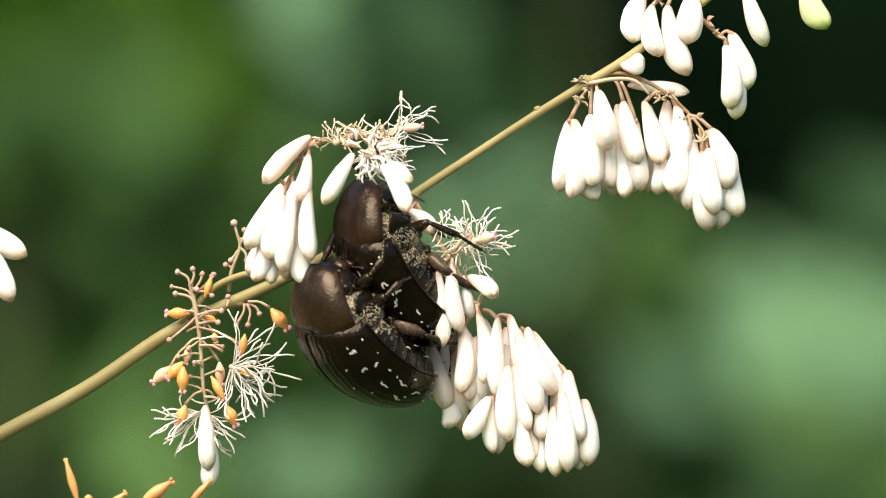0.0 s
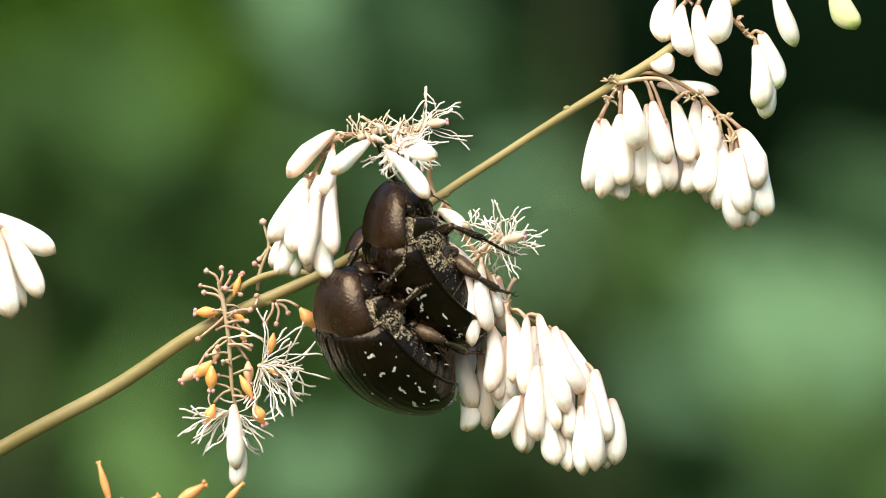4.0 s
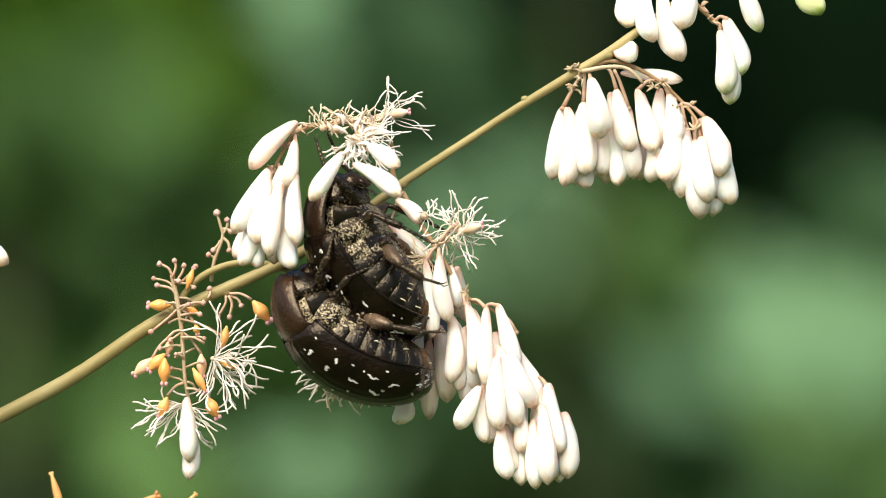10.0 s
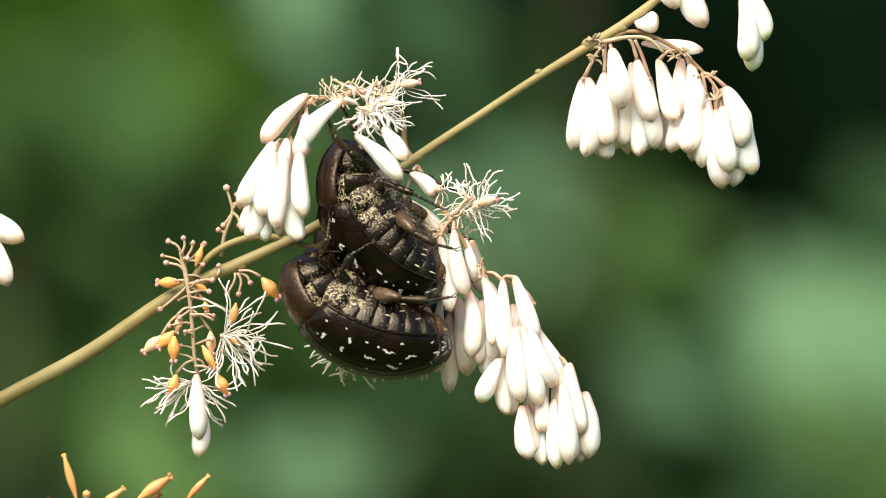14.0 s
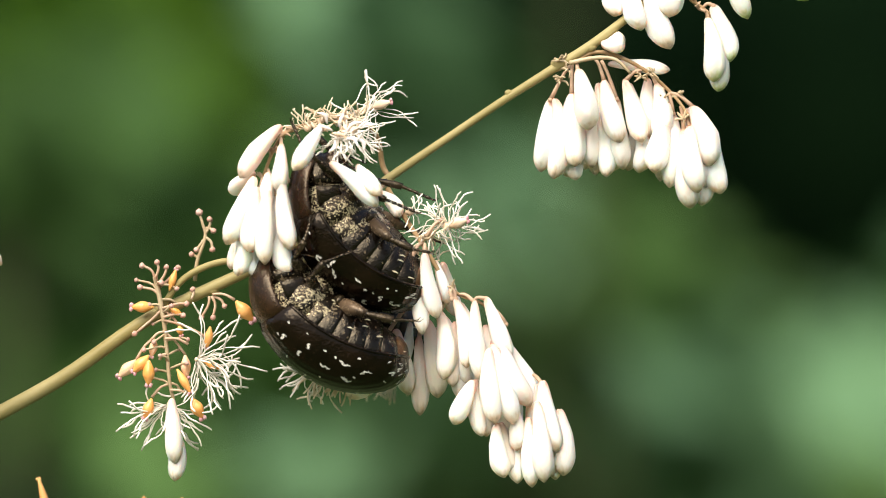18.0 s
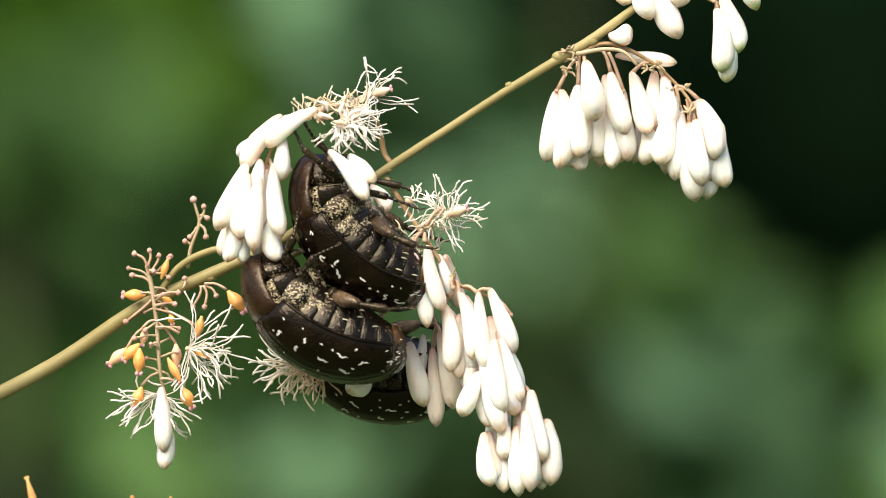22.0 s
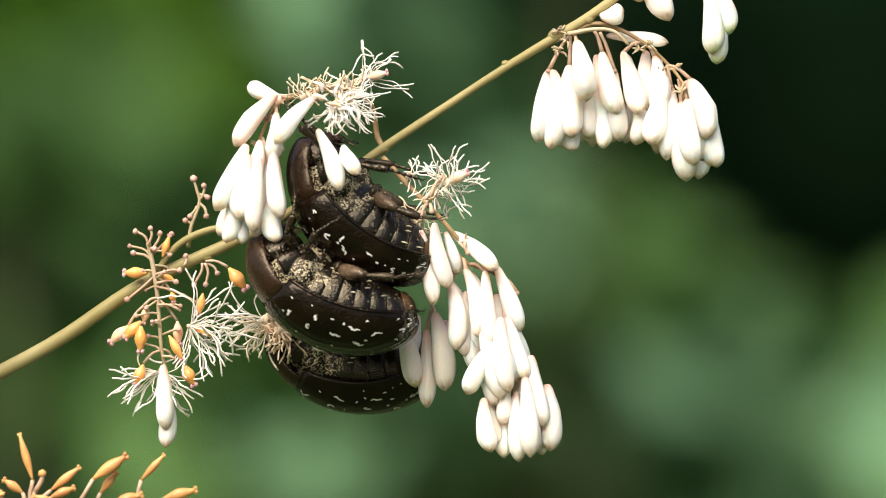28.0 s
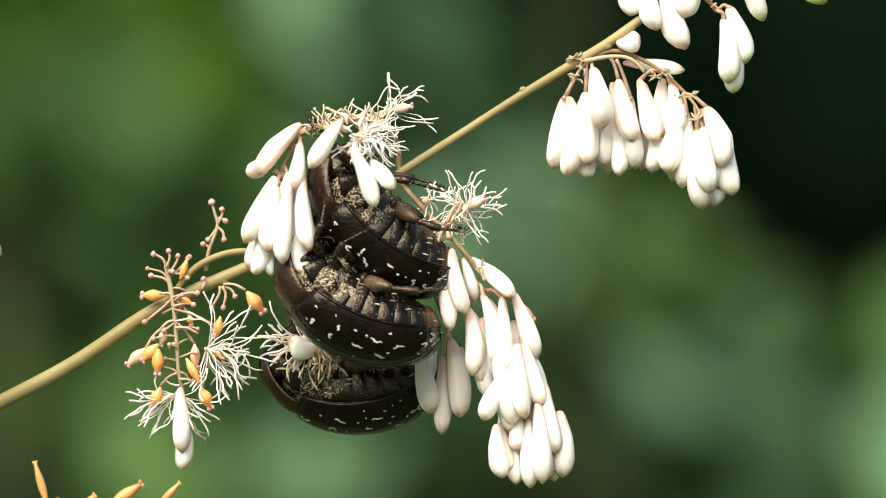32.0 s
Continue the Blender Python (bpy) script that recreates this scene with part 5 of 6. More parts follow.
    walk(tip, [(t, swing(P1, du, dv)) for t, du, dv in (
        (0.0, -15.5, 10.5), (1.0, -15.9, 10.7), (2.0, -15.1, 10.2), (3.0, -15.0, 10.1), (3.5, -15.0, 10.1), (5.5, -15.1, 10.2),
        (6.0, -14.1, 9.5), (7.0, -12.8, 8.6), (8.0, -11.9, 8.0), (9.0, -7.7, 5.2), (10.0, -3.3, 2.2), (11.0, 3.0, -2.0),
        (12.0, 8.9, -6.0), (13.0, 11.6, -7.8), (14.0, 10.9, -7.4), (14.5, 10.1, -6.8), (16.5, 6.8, -4.5), (17.0, 6.9, -4.6),
        (18.0, 5.7, -3.9), (19.0, 4.9, -3.3), (20.0, 6.9, -4.7), (21.0, 14.0, -9.4), (22.0, 18.2, -12.3), (23.0, 16.6, -11.2),
        (24.0, 13.9, -9.3), (25.0, 9.7, -6.5), (25.5, 8.8, -5.9), (27.5, 8.4, -5.7), (28.0, 8.1, -5.5), (29.0, 7.4, -5.0),
        (30.0, 6.3, -4.3), (31.0, 5.8, -3.9), (32.0, 4.7, -3.2),
    )])
    walk(seedy, [(t, swing(P2, du, dv)) for t, du, dv in (
        (0.0, 11.1, -5.4), (1.0, 11.3, -5.5), (2.0, 10.7, -5.2), (3.0, 10.7, -5.2), (3.5, 10.6, -5.2), (5.5, 10.8, -5.2),
        (6.0, 10.0, -4.9), (7.0, 9.1, -4.4), (8.0, 8.5, -4.1), (9.0, 5.5, -2.7), (10.0, 2.3, -1.1), (11.0, -2.1, 1.0),
        (12.0, -6.3, 3.1), (13.0, -8.2, 4.0), (14.0, -7.8, 3.8), (14.5, -7.2, 3.5), (16.5, -4.8, 2.3), (17.0, -4.9, 2.4),
        (18.0, -4.1, 2.0), (19.0, -3.5, 1.7), (20.0, -4.9, 2.4), (21.0, -9.9, 4.8), (22.0, -13.0, 6.3), (23.0, -11.8, 5.7),
        (24.0, -9.9, 4.8), (25.0, -6.9, 3.4), (25.5, -6.3, 3.1), (27.5, -6.0, 2.9), (28.0, -5.8, 2.8), (29.0, -5.3, 2.6),
        (30.0, -4.5, 2.2), (31.0, -4.1, 2.0), (32.0, -3.4, 1.6),
    )])
    walk(bare, [(t, swing(P3, du, dv)) for t, du, dv in (
        (0.0, 9.1, -1.2), (1.0, 9.3, -1.2), (2.0, 8.8, -1.2), (3.0, 8.8, -1.2), (3.5, 8.8, -1.2), (5.5, 8.9, -1.2),
        (6.0, 8.3, -1.1), (7.0, 7.5, -1.0), (8.0, 7.0, -0.9), (9.0, 4.5, -0.6), (10.0, 1.9, -0.3), (11.0, -1.7, 0.2),
        (12.0, -5.2, 0.7), (13.0, -6.8, 0.9), (14.0, -6.4, 0.8), (14.5, -5.9, 0.8), (16.5, -4.0, 0.5), (17.0, -4.0, 0.5),
        (18.0, -3.4, 0.4), (19.0, -2.9, 0.4), (20.0, -4.1, 0.5), (21.0, -8.2, 1.1), (22.0, -10.7, 1.4), (23.0, -9.7, 1.3),
        (24.0, -8.1, 1.1), (25.0, -5.7, 0.7), (25.5, -5.2, 0.7), (27.5, -4.9, 0.6), (28.0, -4.8, 0.6), (29.0, -4.4, 0.6),
        (30.0, -3.7, 0.5), (31.0, -3.4, 0.4), (32.0, -2.8, 0.4),
    )])
    walk(arch, [(t, swing(P4, du, dv, turn)) for t, du, dv, turn in (
        (0, 4.1, 12.5, 5), (0.5, 3.4, 13.9, 5), (1, 2.3, 15.8, 5), (2, 1.1, 9.3, 5), (3, -2.4, 6.5, 4.6), (3.5, -4.9, 5.8, 5),
        (5.5, -3.8, 9.9, 6), (6, -5, 12.7, 6), (7, -1.6, 10.2, 6), (8, -4.1, 8.7, 6), (9, -0.2, 6.3, 2.7), (10, 3.5, 5.6, 4.9),
        (11, 2.8, 2.9, 5.3), (12, -2.1, -1.2, 3.8), (13, -5.9, -0.6, 5.8), (14, -1.8, 1.1, 3.8), (14.5, -2.5, 0.5, 6), (16.5, 3.2, 3.5, -3.7),
        (17, 3.7, 5.1, -4.5), (18, 6.8, 1.1, -1.2), (19, 3.4, -2, -8), (20, -1.1, 3.5, -5.4), (21, 5.2, 3.8, -4.2), (22, 8.6, -2, -3.7),
        (23, 4.5, 1, -3.8), (24, 3.4, 2.1, -2), (25, 6.2, 2.1, -1.8), (25.5, 6.7, 1.8, -1.9), (27.5, 4, 3.3, -1), (28, 5, 4.4, -1),
        (29, 4.6, 2.9, -0.9), (30, 9.7, 4.3, -1.9), (31, 12.7, 7.7, 1.1), (32, 15.7, 16.9, 0.7),
    )])
    knot = mid(480, 290, -12) - P4
    for one in low_buds:
        rest = Matrix.Translation(-knot) @ one.matrix_basis
        walk(one, [(t, pose(knot.x + du * K, knot.y, knot.z - dv * K, 0, turn, 0) @ rest) for t, du, dv, turn in (
            (0.0, 0, -4, 0), (10.0, 0, -6, 0), (13.0, -8, -6, 0), (14.5, -14, -6, 0), (17.0, -20, -6, 2), (18.0, -6, -4, 1), (19.0, -20, -8, 5), (20.0, -24, -14, 5), (21.0, -21, -10, 4), (22.0, -22, -10, 4),
            (23.0, -18, -8, 3), (24.0, -14, -5, 3), (25.5, -13, -5, 2), (27.5, -10, -5, 2), (28.0, -10, -5, 2), (30.0, -6, -2, 1), (32.0, 0, 0, 0))])
    for one, spin, keys in (
            (side, 0.6, (
                (0, (-4.21, -15.50, 0.11), (-7.03, -18.44, -5.87)),
                (1, (-3.80, -15.50, -0.56), (-5.68, -18.55, -6.85)),
                (2, (-3.60, -15.50, 0.35), (-4.83, -15.50, -7.36)),
                (3, (-4.11, -15.50, 1.40), (-7.00, -17.79, -4.82)),
                (5.5, (-6.58, -15.50, -0.41), (-10.64, -20.97, -2.85)),
                (6, (-4.42, -15.50, 0.15), (-11.62, -15.50, -1.24)),
                (7, (-4.03, -15.50, 0.12), (-11.02, -16.44, -1.50)),
                (8, (-3.62, -15.50, -0.18), (-10.81, -15.50, -1.68)),
                (9, (-4.43, -15.50, -0.22), (-10.00, -17.89, -4.17)),
                (10, (-3.65, -15.50, -1.37), (-6.87, -18.47, -7.13)),
                (11, (-2.87, -15.50, -1.51), (-5.19, -15.50, -8.67)),
                (12, (-2.29, -15.50, -1.22), (-5.83, -15.50, -8.75)),
                (13, (-5.41, -15.50, 0.13), (-8.54, -19.69, -4.87)),
                (14, (-5.33, -15.50, 1.25), (-9.84, -15.50, -4.57)),
                (17, (-5.00, -15.50, 1.27), (-9.16, -17.35, -4.36)),
                (18, (-4.76, -15.50, 1.22), (-7.81, -20.07, -3.49)),
                (19, (-5.28, -15.50, 1.40), (-11.13, -18.00, -2.06)),
                (20, (-4.86, -15.50, 1.40), (-11.08, -17.95, -1.37)),
                (21, (-4.86, -15.50, 1.85), (-10.26, -19.06, -1.39)),
                (22, (-5.10, -15.50, 2.07), (-11.18, -15.50, -1.87)),
                (23, (-4.99, -15.50, 1.54), (-11.01, -16.80, -2.26)),
                (24, (-5.51, -15.50, 1.44), (-10.28, -19.20, -2.56)),
                (25, (-5.35, -15.50, 1.32), (-10.94, -17.80, -2.66)),
                (28, (-4.93, -15.50, 1.14), (-9.44, -17.77, -4.04)),
                (30, (-4.91, -15.50, 1.33), (-8.87, -19.30, -3.39)),
                (31, (-5.07, -15.50, 1.62), (-8.27, -19.45, -3.53)),
                (32, (-4.64, -15.50, 2.05), (-8.05, -18.90, -3.34)),
            )),
            (front, 1.1, (
                (0, (-0.89, -17.00, -0.97), (2.50, -21.21, -5.87)),
                (1, (-0.73, -17.00, -1.65), (3.57, -21.78, -5.12)),
                (2, (-2.48, -17.00, -0.53), (3.46, -21.22, -0.17)),
                (3, (-3.23, -17.00, 0.23), (3.54, -17.92, -2.35)),
                (5.5, (-2.86, -17.00, -0.67), (0.26, -18.98, -6.97)),
                (6, (-2.65, -17.00, -0.65), (0.68, -17.00, -7.33)),
                (7, (-3.24, -17.00, -1.81), (1.13, -19.09, -7.28)),
                (8, (-3.07, -17.00, -2.14), (0.81, -19.95, -7.57)),
                (9, (-3.65, -17.00, -2.50), (1.23, -19.13, -7.50)),
                (10, (-2.43, -17.00, -2.57), (3.17, -20.56, -5.61)),
                (11, (-1.85, -17.00, -3.43), (2.03, -21.86, -7.26)),
                (12, (-1.80, -17.00, -3.91), (1.68, -22.33, -7.49)),
                (13, (-2.78, -17.00, -2.98), (2.63, -19.88, -6.97)),
                (14, (-3.52, -17.00, -2.64), (2.31, -17.00, -7.52)),
                (17, (-3.97, -17.00, -1.80), (1.19, -17.00, -7.58)),
                (18, (-3.78, -17.00, -2.74), (1.54, -17.00, -7.99)),
                (19, (-3.83, -17.00, -2.47), (0.41, -17.00, -8.68)),
                (20, (-3.43, -17.00, -2.51), (0.81, -19.01, -8.10)),
                (21, (-3.81, -17.00, -2.25), (0.68, -17.89, -7.93)),
                (22, (-4.08, -17.00, -2.70), (-0.14, -18.98, -8.52)),
                (23, (-4.37, -17.00, -2.24), (-1.48, -17.00, -9.29)),
                (24, (-4.65, -17.00, -1.76), (-2.61, -17.00, -8.95)),
                (25, (-4.16, -17.00, -2.08), (-1.70, -17.00, -9.08)),
                (28, (-4.58, -17.00, -2.48), (-1.95, -17.00, -9.82)),
                (30, (-4.34, -17.00, -2.10), (-1.75, -17.00, -9.33)),
                (30.6, (-4.26, -17.00, -1.64), (-2.81, -17.00, -8.81)),
                (31, (-4.21, -17.00, -1.27), (-6.59, -17.00, -8.18)),
                (31.4, (-4.03, -17.00, -1.09), (-2.20, -17.00, -8.34)),
                (32, (-3.47, -17.00, -0.89), (-0.31, -17.00, -8.13)),
            )),
            (behind, 2, (
                (0, (-0.51, -14.00, -1.16), (2.57, -19.11, -2.44)),
                (1, (-0.93, -14.00, 0.36), (3.48, -18.19, 0.76)),
                (2, (-1.25, -14.00, 0.59), (2.91, -18.10, 2.32)),
                (3, (-0.48, -14.00, 0.31), (2.73, -18.56, 2.76)),
                (5.5, (-1.82, -14.00, -1.56), (0.73, -18.41, -4.91)),
                (6, (-1.29, -14.00, -1.52), (0.84, -18.82, -4.59)),
                (7, (-1.13, -14.00, -1.17), (1.28, -17.97, -5.12)),
                (8, (-1.54, -14.00, -0.97), (1.28, -16.94, -5.51)),
                (9, (-1.47, -14.00, -0.69), (1.67, -16.50, -5.28)),
                (10, (-1.03, -14.00, -0.61), (2.74, -18.44, -2.40)),
                (11, (-1.09, -14.00, -1.33), (2.76, -17.89, -4.02)),
                (12, (-0.71, -14.00, -1.11), (2.35, -17.65, -4.91)),
                (13, (-0.96, -14.00, -1.41), (2.21, -18.44, -4.14)),
                (14, (-0.52, -14.00, -1.69), (2.46, -18.13, -5.04)),
                (17, (-1.02, -14.00, -2.35), (1.47, -18.52, -5.59)),
                (18, (-0.76, -14.00, -3.27), (1.76, -18.42, -6.63)),
                (19, (-1.91, -14.00, -2.72), (0.74, -17.79, -6.69)),
                (20, (-0.64, -14.00, -3.08), (1.27, -18.67, -6.51)),
                (21, (-1.92, -14.00, -3.07), (1.11, -18.21, -6.27)),
                (22, (-1.85, -14.00, -3.44), (0.85, -18.48, -6.57)),
                (23, (-1.57, -14.00, -3.02), (0.45, -18.43, -6.68)),
                (24, (-2.40, -14.00, -2.44), (0.27, -17.51, -6.66)),
                (25, (-1.91, -14.00, -2.75), (0.65, -17.61, -6.95)),
                (28, (-1.71, -14.00, -4.47), (-0.09, -19.03, -7.52)),
                (30, (-1.53, -14.00, -4.06), (0.14, -19.01, -7.12)),
                (31, (-0.97, -14.00, -3.78), (0.39, -19.21, -6.64)),
                (32, (-1.16, -14.00, -2.48), (1.47, -18.63, -5.45)),
            )),
            (loose, 0.4, (
                (0, (-11.00, -9.50, -3.02), (-12.09, -4.71, -6.74)),
                (0.5, (-10.81, -9.50, -3.30), (-11.90, -4.71, -7.03)),
                (1, (-10.80, -9.50, -3.34), (-11.89, -4.71, -7.06)),
                (2, (-10.70, -9.50, -3.34), (-11.78, -4.71, -7.07)),
                (3, (-10.74, -9.50, -3.41), (-11.86, -4.71, -7.13)),
                (3.5, (-10.91, -9.50, -3.28), (-11.99, -4.71, -7.01)),
                (5.5, (-11.59, -9.50, -3.29), (-12.62, -4.71, -7.03)),
                (6, (-11.50, -9.50, -3.37), (-12.54, -4.71, -7.11)),
                (7, (-11.37, -9.50, -3.42), (-12.41, -4.71, -7.16)),
                (8, (-11.54, -9.50, -3.64), (-12.56, -4.71, -7.39)),
                (9, (-12.01, -9.50, -3.59), (-13.24, -4.71, -7.27)),
                (10, (-11.62, -9.50, -3.63), (-12.71, -4.71, -7.35)),
                (11, (-11.68, -9.50, -3.64), (-12.78, -4.71, -7.36)),
                (12, (-11.91, -9.50, -3.58), (-13.11, -4.71, -7.27)),
                (13, (-11.79, -9.50, -3.69), (-12.86, -4.71, -7.42)),
                (14, (-11.88, -9.50, -3.59), (-13.06, -4.71, -7.29)),
                (14.5, (-11.65, -9.50, -3.68), (-12.68, -4.71, -7.42)),
                (16.5, (-12.95, -9.50, -3.44), (-15.61, -4.32, -5.46)),
                (17, (-13.06, -9.50, -3.39), (-15.76, -4.32, -5.36)),
                (18, (-12.56, -9.50, -3.52), (-15.15, -4.32, -5.63)),
                (19, (-11.64, -9.50, 0.24), (-15.14, -4.43, -0.01)),
                (19.8, (-11.15, -9.50, -1.24), (-14.52, -4.62, -2.92)),
                (21, (-11.15, -9.50, -1.24), (-14.52, -4.62, -2.92)),
                (23, (-9.63, -9.50, 1.22), (-13.36, -5.38, -1.45)),
                (24, (-7.60, -9.50, 1.82), (-12.69, -6.79, 4.01)),
                (25, (-7.78, -9.50, 1.32), (-14.89, -9.50, 2.85)),
                (28, (-8.31, -9.50, 0.98), (-12.48, -5.36, 2.86)),
                (29, (-9.61, -9.50, -0.48), (-14.12, -5.31, -0.44)),
                (30, (-11.83, -9.50, -4.03), (-14.20, -4.23, -6.17)),
                (31, (-12.38, -9.50, -3.19), (-14.91, -4.25, -5.19)),
                (32, (-12.36, -9.50, -2.40), (-14.79, -4.68, -3.87)),
            ))):
        walk(one, [(t, aim(Vector(a) * 0.001, Vector(b) * 0.001, spin)) for t, a, b in keys])
    walk(turning, [(t, aim(low(826, 488, -1) - P8, low(u, v, d) - P8)) for t, u, v, d in (
        (0.0, 858, 510, -6), (1.5, 846, 540, -4), (3.0, 836, 555, 2), (17.0, 840, 555, 2), (24.0, 840, 555, 2), (25.5, 856, 553, -1), (27.5, 880, 543, -4), (32.0, 882, 546, -4))])
    walk(short, [(t, swing(P11, du, dv, turn)) for t, du, dv, turn in (
        (0.0, 0, 0, 0), (6.0, 0, 0, 0), (13.0, 0, 0, 0), (18.0, -6, -6, 6), (21.5, -14, -4, 8), (23.0, -40, 20, 20), (25.0, -50, 30, 25), (32.0, -50, 30, 25))])
    walk(hang, [(t, swing(P5, 0, 0, turn)) for t, turn in (
        (0.0, 0), (20.0, 0), (22.0, -2), (24.0, -6), (26.5, -10), (28.0, -12), (32.0, -12))])
    walk(upper, [(t, swing(P8, du, dv, turn)) for t, du, dv, turn in (
        (0.0, 0, 0, 0), (3.5, 0, 0, 0), (6.0, 0, 0, -1), (9.0, 2, 0, -1), (13.0, 5, 0, -3), (18.0, 5, 0, -4), (20.5, 10, 0, -4), (21.5, 14, 2, -6), (23.0, 21, 0, -7), (25.5, 28, 0, -6), (28.0, 33, 0, -6), (32.0, 34, 0, -6))])
    walk(lower, [(t, swing(P9, du, dv, 0)) for t, du, dv in (
        (0.0, -15, -16), (1.0, -12, -22), (2.0, -6, -25), (3.0, -15, -17), (3.5, -17, -17), (5.5, -18, -14), (6.0, -18, -11), (7.0, -18, -12),
        (8.0, -23, -4), (9.0, -14, 3), (10.0, -26, 23), (10.5, -33, 32), (11.0, -22, 22), (12.0, -21, 27), (13.0, -27, 32), (14.0, -17, 35),
        (14.5, -14, 26), (16.5, -19, 24), (17.0, -21, 24), (18.0, -15, 30), (19.0, -19, 31), (20.0, -13, 23), (20.5, -14, 33), (21.0, -34, 48),
        (21.5, -25, 57), (22.0, -27, 59), (23.0, -36, 66), (24.0, -41, 61), (25.0, -39, 50), (25.5, -38, 46), (28.0, -23, 37), (29.0, -25, 38),
        (30.0, -30, 34), (31.0, -30, 37), (32.0, -28, 37),
    )])
    walk(tail, [(t, swing(P6, du, dv, turn, 0)) for t, du, dv, turn in (
        (0.0, -10, -40, -4), (6.0, -20, -40, -4), (9.0, -30, -40, 0), (13.0, -20, -40, 0), (19.0, -25, -40, 0), (20.5, -20, -25, 0), (21.5, 4, -4, -4), (23.0, 0, -4, 0), (28.0, 0, 0, 0), (32.0, 0, 2, 0))])
    walk(dangle, [(t, swing(P10, du, dv, turn)) for t, du, dv, turn in (
        (0.0, 100, 35, -30), (3.5, 85, 40, -30), (6.0, 72, 47, -28), (9.0, 58, 60, -20), (11.0, 40, 20, -10), (13.0, 30, 0, 0), (19.0, 0, 20, 0), (21.0, 0, 56, 0), (22.0, 20, 30, 20), (23.0, 46, 4, 40), (25.0, 20, 0, 10), (28.0, -28, 4, 60), (30.0, -42, -4, 78), (32.0, -88, -12, 80))])
    walk(spent, [(t, swing(P7, du, dv, turn, 0)) for t, du, dv, turn in (
        (0.0, 165, -30, -15), (3.5, 160, -30, -15), (6.0, 110, -6, -12), (9.0, 72, 12, -10), (13.0, 66, 12, -10), (19.0, 52, 14, -8), (20.5, 40, 20, -8), (21.5, 28, 30, -6), (23.0, 10, 20, -3), (25.5, -16, -4, 0), (28.0, -30, -6, 0), (30.0, -12, -12, 0), (32.0, 12, -14, 0))])
    walk(pale_stem, [(t, pose(u * K * 3, 0, -v * K * 3)) for t, u, v in (
        (0.0, 40, 0), (3.5, 25, -10), (6.0, -10, -40), (9.0, 20, 0), (14.5, 80, 0), (17.0, 110, 60), (19.0, 250, 150), (23.0, 340, 220), (28.0, 240, 190), (32.0, 290, 210))])
    walk(fly, [(t, pose(u * K, DEPTH + d, EYE - v * K, 0, turn, 0)) for t, u, v, d, turn in (
        (0.0, -1235, 562, -0.003, -30), (0.35, -1235, 562, -0.003, -30), (0.5, -245, -250, -0.02, -20), (0.65, 100, -800, -0.02, 0), (1.2, 668, -590, -0.003, 20), (1.9, 668, -590, -0.003, 20), (2.0, 31, -197, -0.01, 20), (2.1, -528, -113, -0.02, 10), (2.2, -1235, 100, -0.01, 0), (2.4, -1235, 562, -0.003, -30), (32.0, -1235, 562, -0.003, -30))])
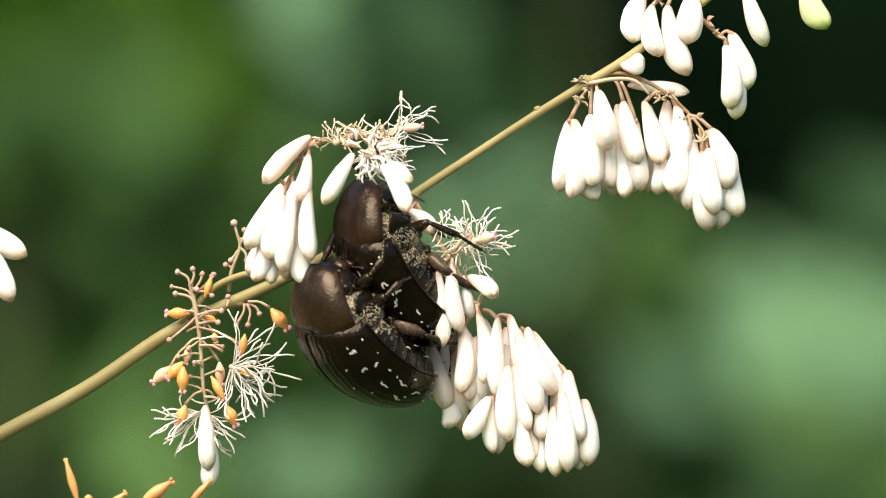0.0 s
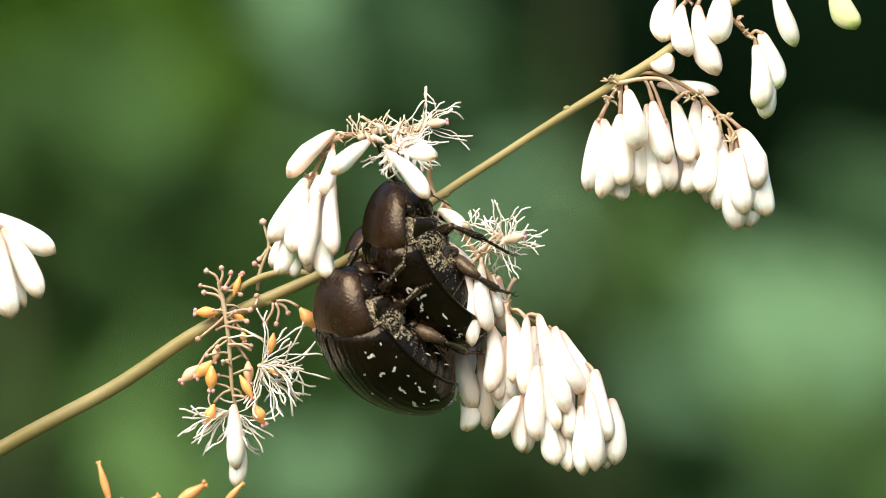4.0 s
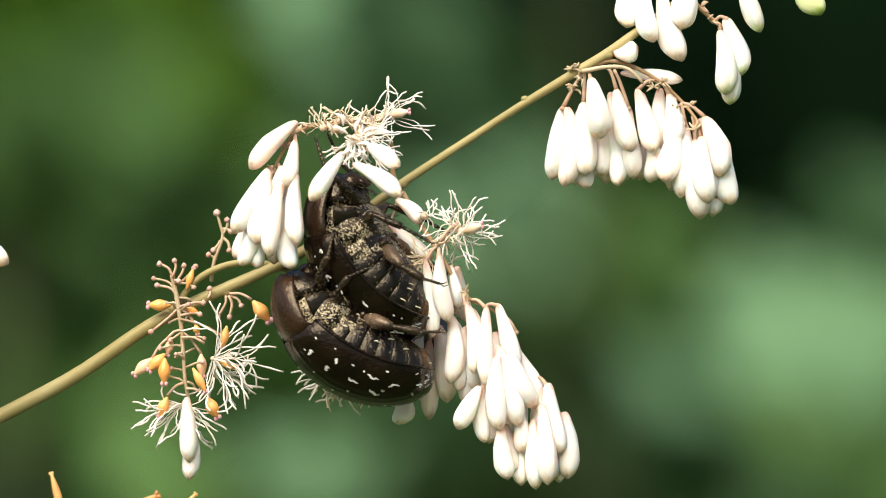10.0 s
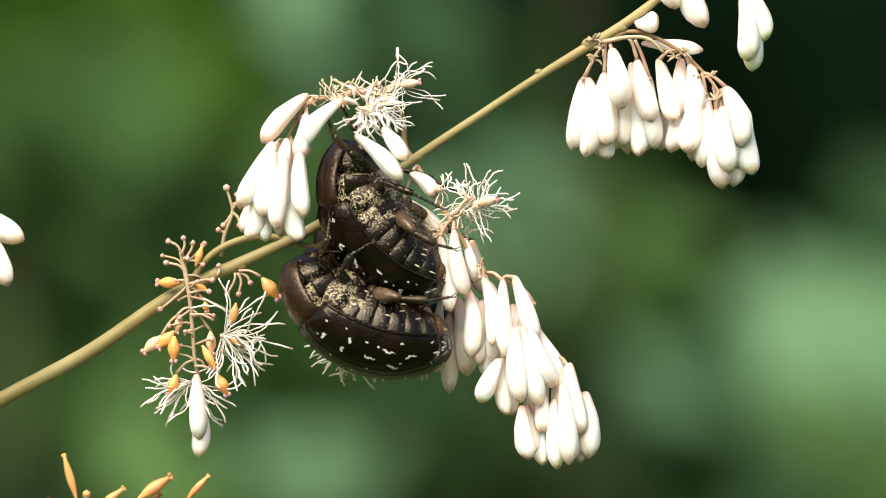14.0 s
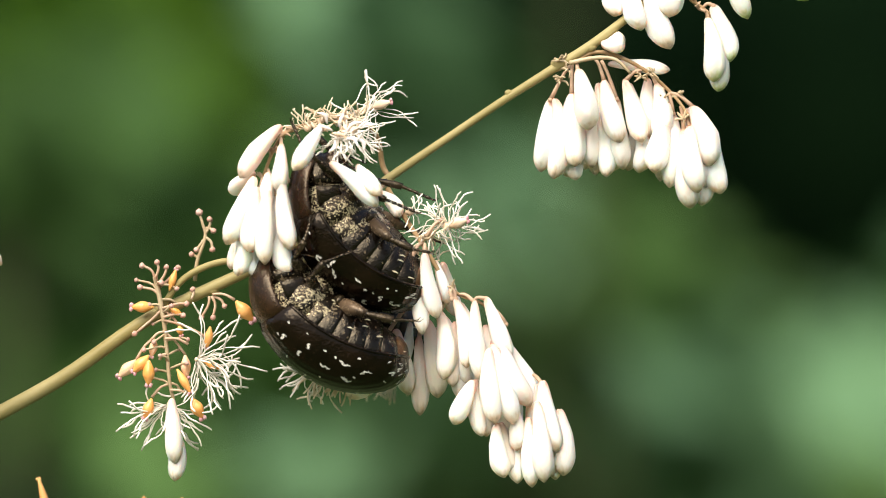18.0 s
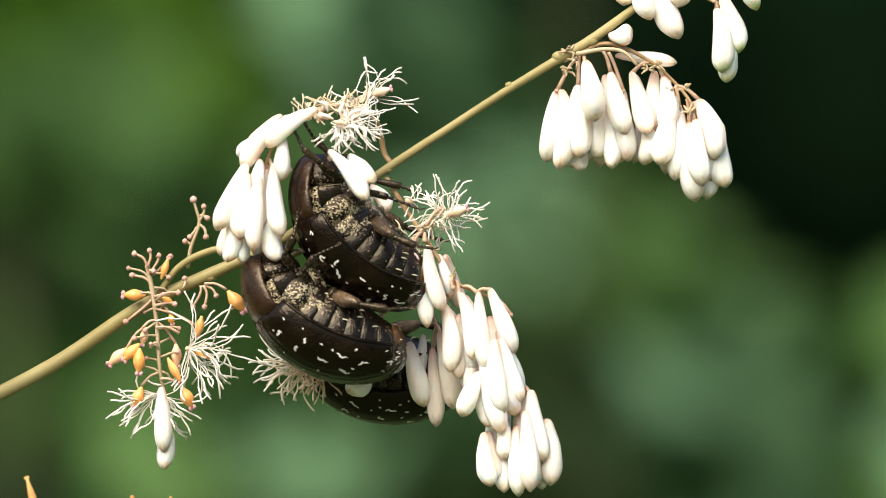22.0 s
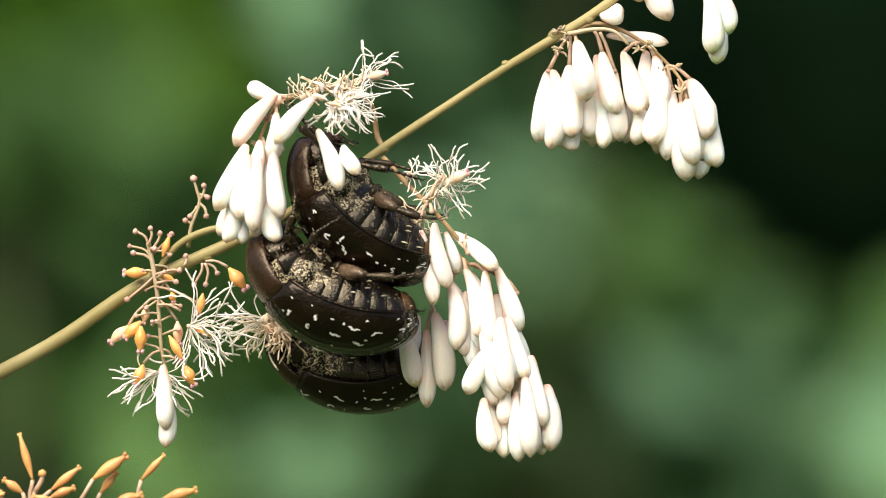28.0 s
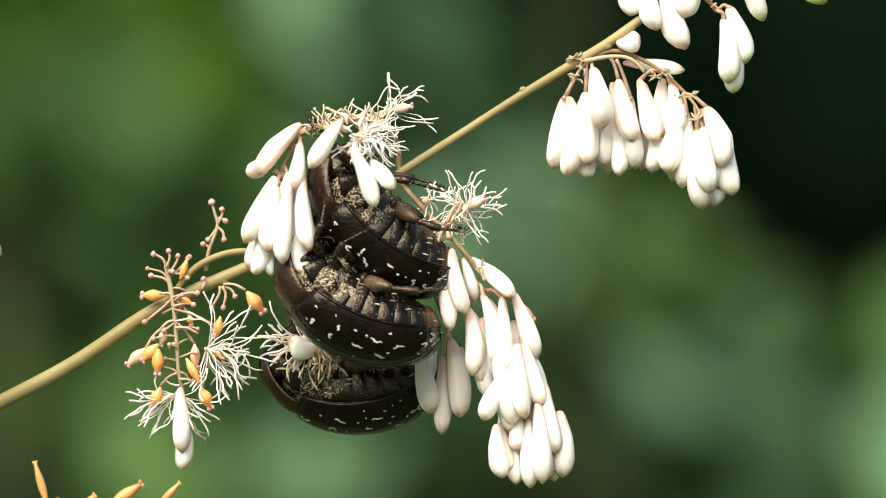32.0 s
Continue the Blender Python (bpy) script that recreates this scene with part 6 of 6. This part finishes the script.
    walk(pod_stem, [
        (0.0, pose(0.00523, 0, 1.19713)), (1.0, pose(0.00647, 0, 1.19723)), (2.0, pose(0.00769, 0, 1.19723)),
        (3.0, pose(0.00872, 0, 1.19723)), (3.5, pose(0.00902, 0, 1.19703)), (5.5, pose(0.00800, 0, 1.19662)),
        (6.0, pose(0.00749, 0, 1.19672)), (7.0, pose(0.00687, 0, 1.19621)), (8.0, pose(0.00697, 0, 1.19528)),
        (9.0, pose(0.00605, 0, 1.19477)), (10.0, pose(0.00359, 0, 1.19559)), (11.0, pose(0.00297, 0, 1.19713)),
        (12.0, pose(0.00431, 0, 1.19775)), (13.0, pose(0.00472, 0, 1.19816)), (14.0, pose(0.00502, 0, 1.19764)),
        (14.5, pose(0.00482, 0, 1.19703)), (16.5, pose(0.00462, 0, 1.19518)), (17.0, pose(0.00410, 0, 1.19467)),
        (18.0, pose(0.00215, 0, 1.19497)), (19.0, pose(0.00072, 0, 1.19600)), (20.0, pose(0.00041, 0, 1.19518)),
        (21.0, pose(0.00000, 0, 1.19457)), (22.0, pose(0.00082, 0, 1.19508)), (23.0, pose(-0.00041, 0, 1.19764)),
        (24.0, pose(-0.00092, 0, 1.19959)), (25.0, pose(-0.00082, 0, 1.20011)), (25.5, pose(-0.00103, 0, 1.20000)),
        (27.5, pose(-0.00041, 0, 1.20052)), (28.0, pose(0.00000, 0, 1.20000)), (29.0, pose(0.00082, 0, 1.19887)),
        (30.0, pose(0.00195, 0, 1.19723)), (31.0, pose(0.00185, 0, 1.19662)), (32.0, pose(0.00174, 0, 1.19682)),
    ])
    walk(left_stem, [
        (0.0, pose(-0.00328, 0, 1.19938)), (1.0, pose(-0.00226, 0, 1.19989)), (2.0, pose(-0.00123, 0, 1.20020)),
        (3.0, pose(0.00000, 0, 1.20000)), (3.5, pose(0.00010, 0, 1.19989)), (5.5, pose(-0.00103, 0, 1.19948)),
        (6.0, pose(-0.00154, 0, 1.19948)), (7.0, pose(-0.00206, 0, 1.19908)), (8.0, pose(-0.00144, 0, 1.19774)),
        (9.0, pose(-0.00247, 0, 1.19733)), (10.0, pose(-0.00534, 0, 1.19856)), (11.0, pose(-0.00523, 0, 1.20041)),
        (12.0, pose(-0.00442, 0, 1.20072)), (13.0, pose(-0.00370, 0, 1.20092)), (14.0, pose(-0.00359, 0, 1.20113)),
        (14.5, pose(-0.00349, 0, 1.20041)), (16.5, pose(-0.00359, 0, 1.19815)), (17.0, pose(-0.00411, 0, 1.19763)),
        (18.0, pose(-0.00610, 0, 1.19846)), (19.0, pose(-0.00777, 0, 1.19946)), (20.0, pose(-0.00911, 0, 1.20013)),
        (21.0, pose(-0.00777, 0, 1.19946)), (22.0, pose(-0.00710, 0, 1.19913)), (24.0, pose(-0.00844, 0, 1.20147)),
        (25.5, pose(-0.00878, 0, 1.20181)), (27.5, pose(-0.00811, 0, 1.20147)), (29.0, pose(-0.00710, 0, 1.20047)),
        (30.0, pose(-0.00630, 0, 1.19980)), (32.0, pose(-0.00616, 0, 1.19960)),
    ])


motions()
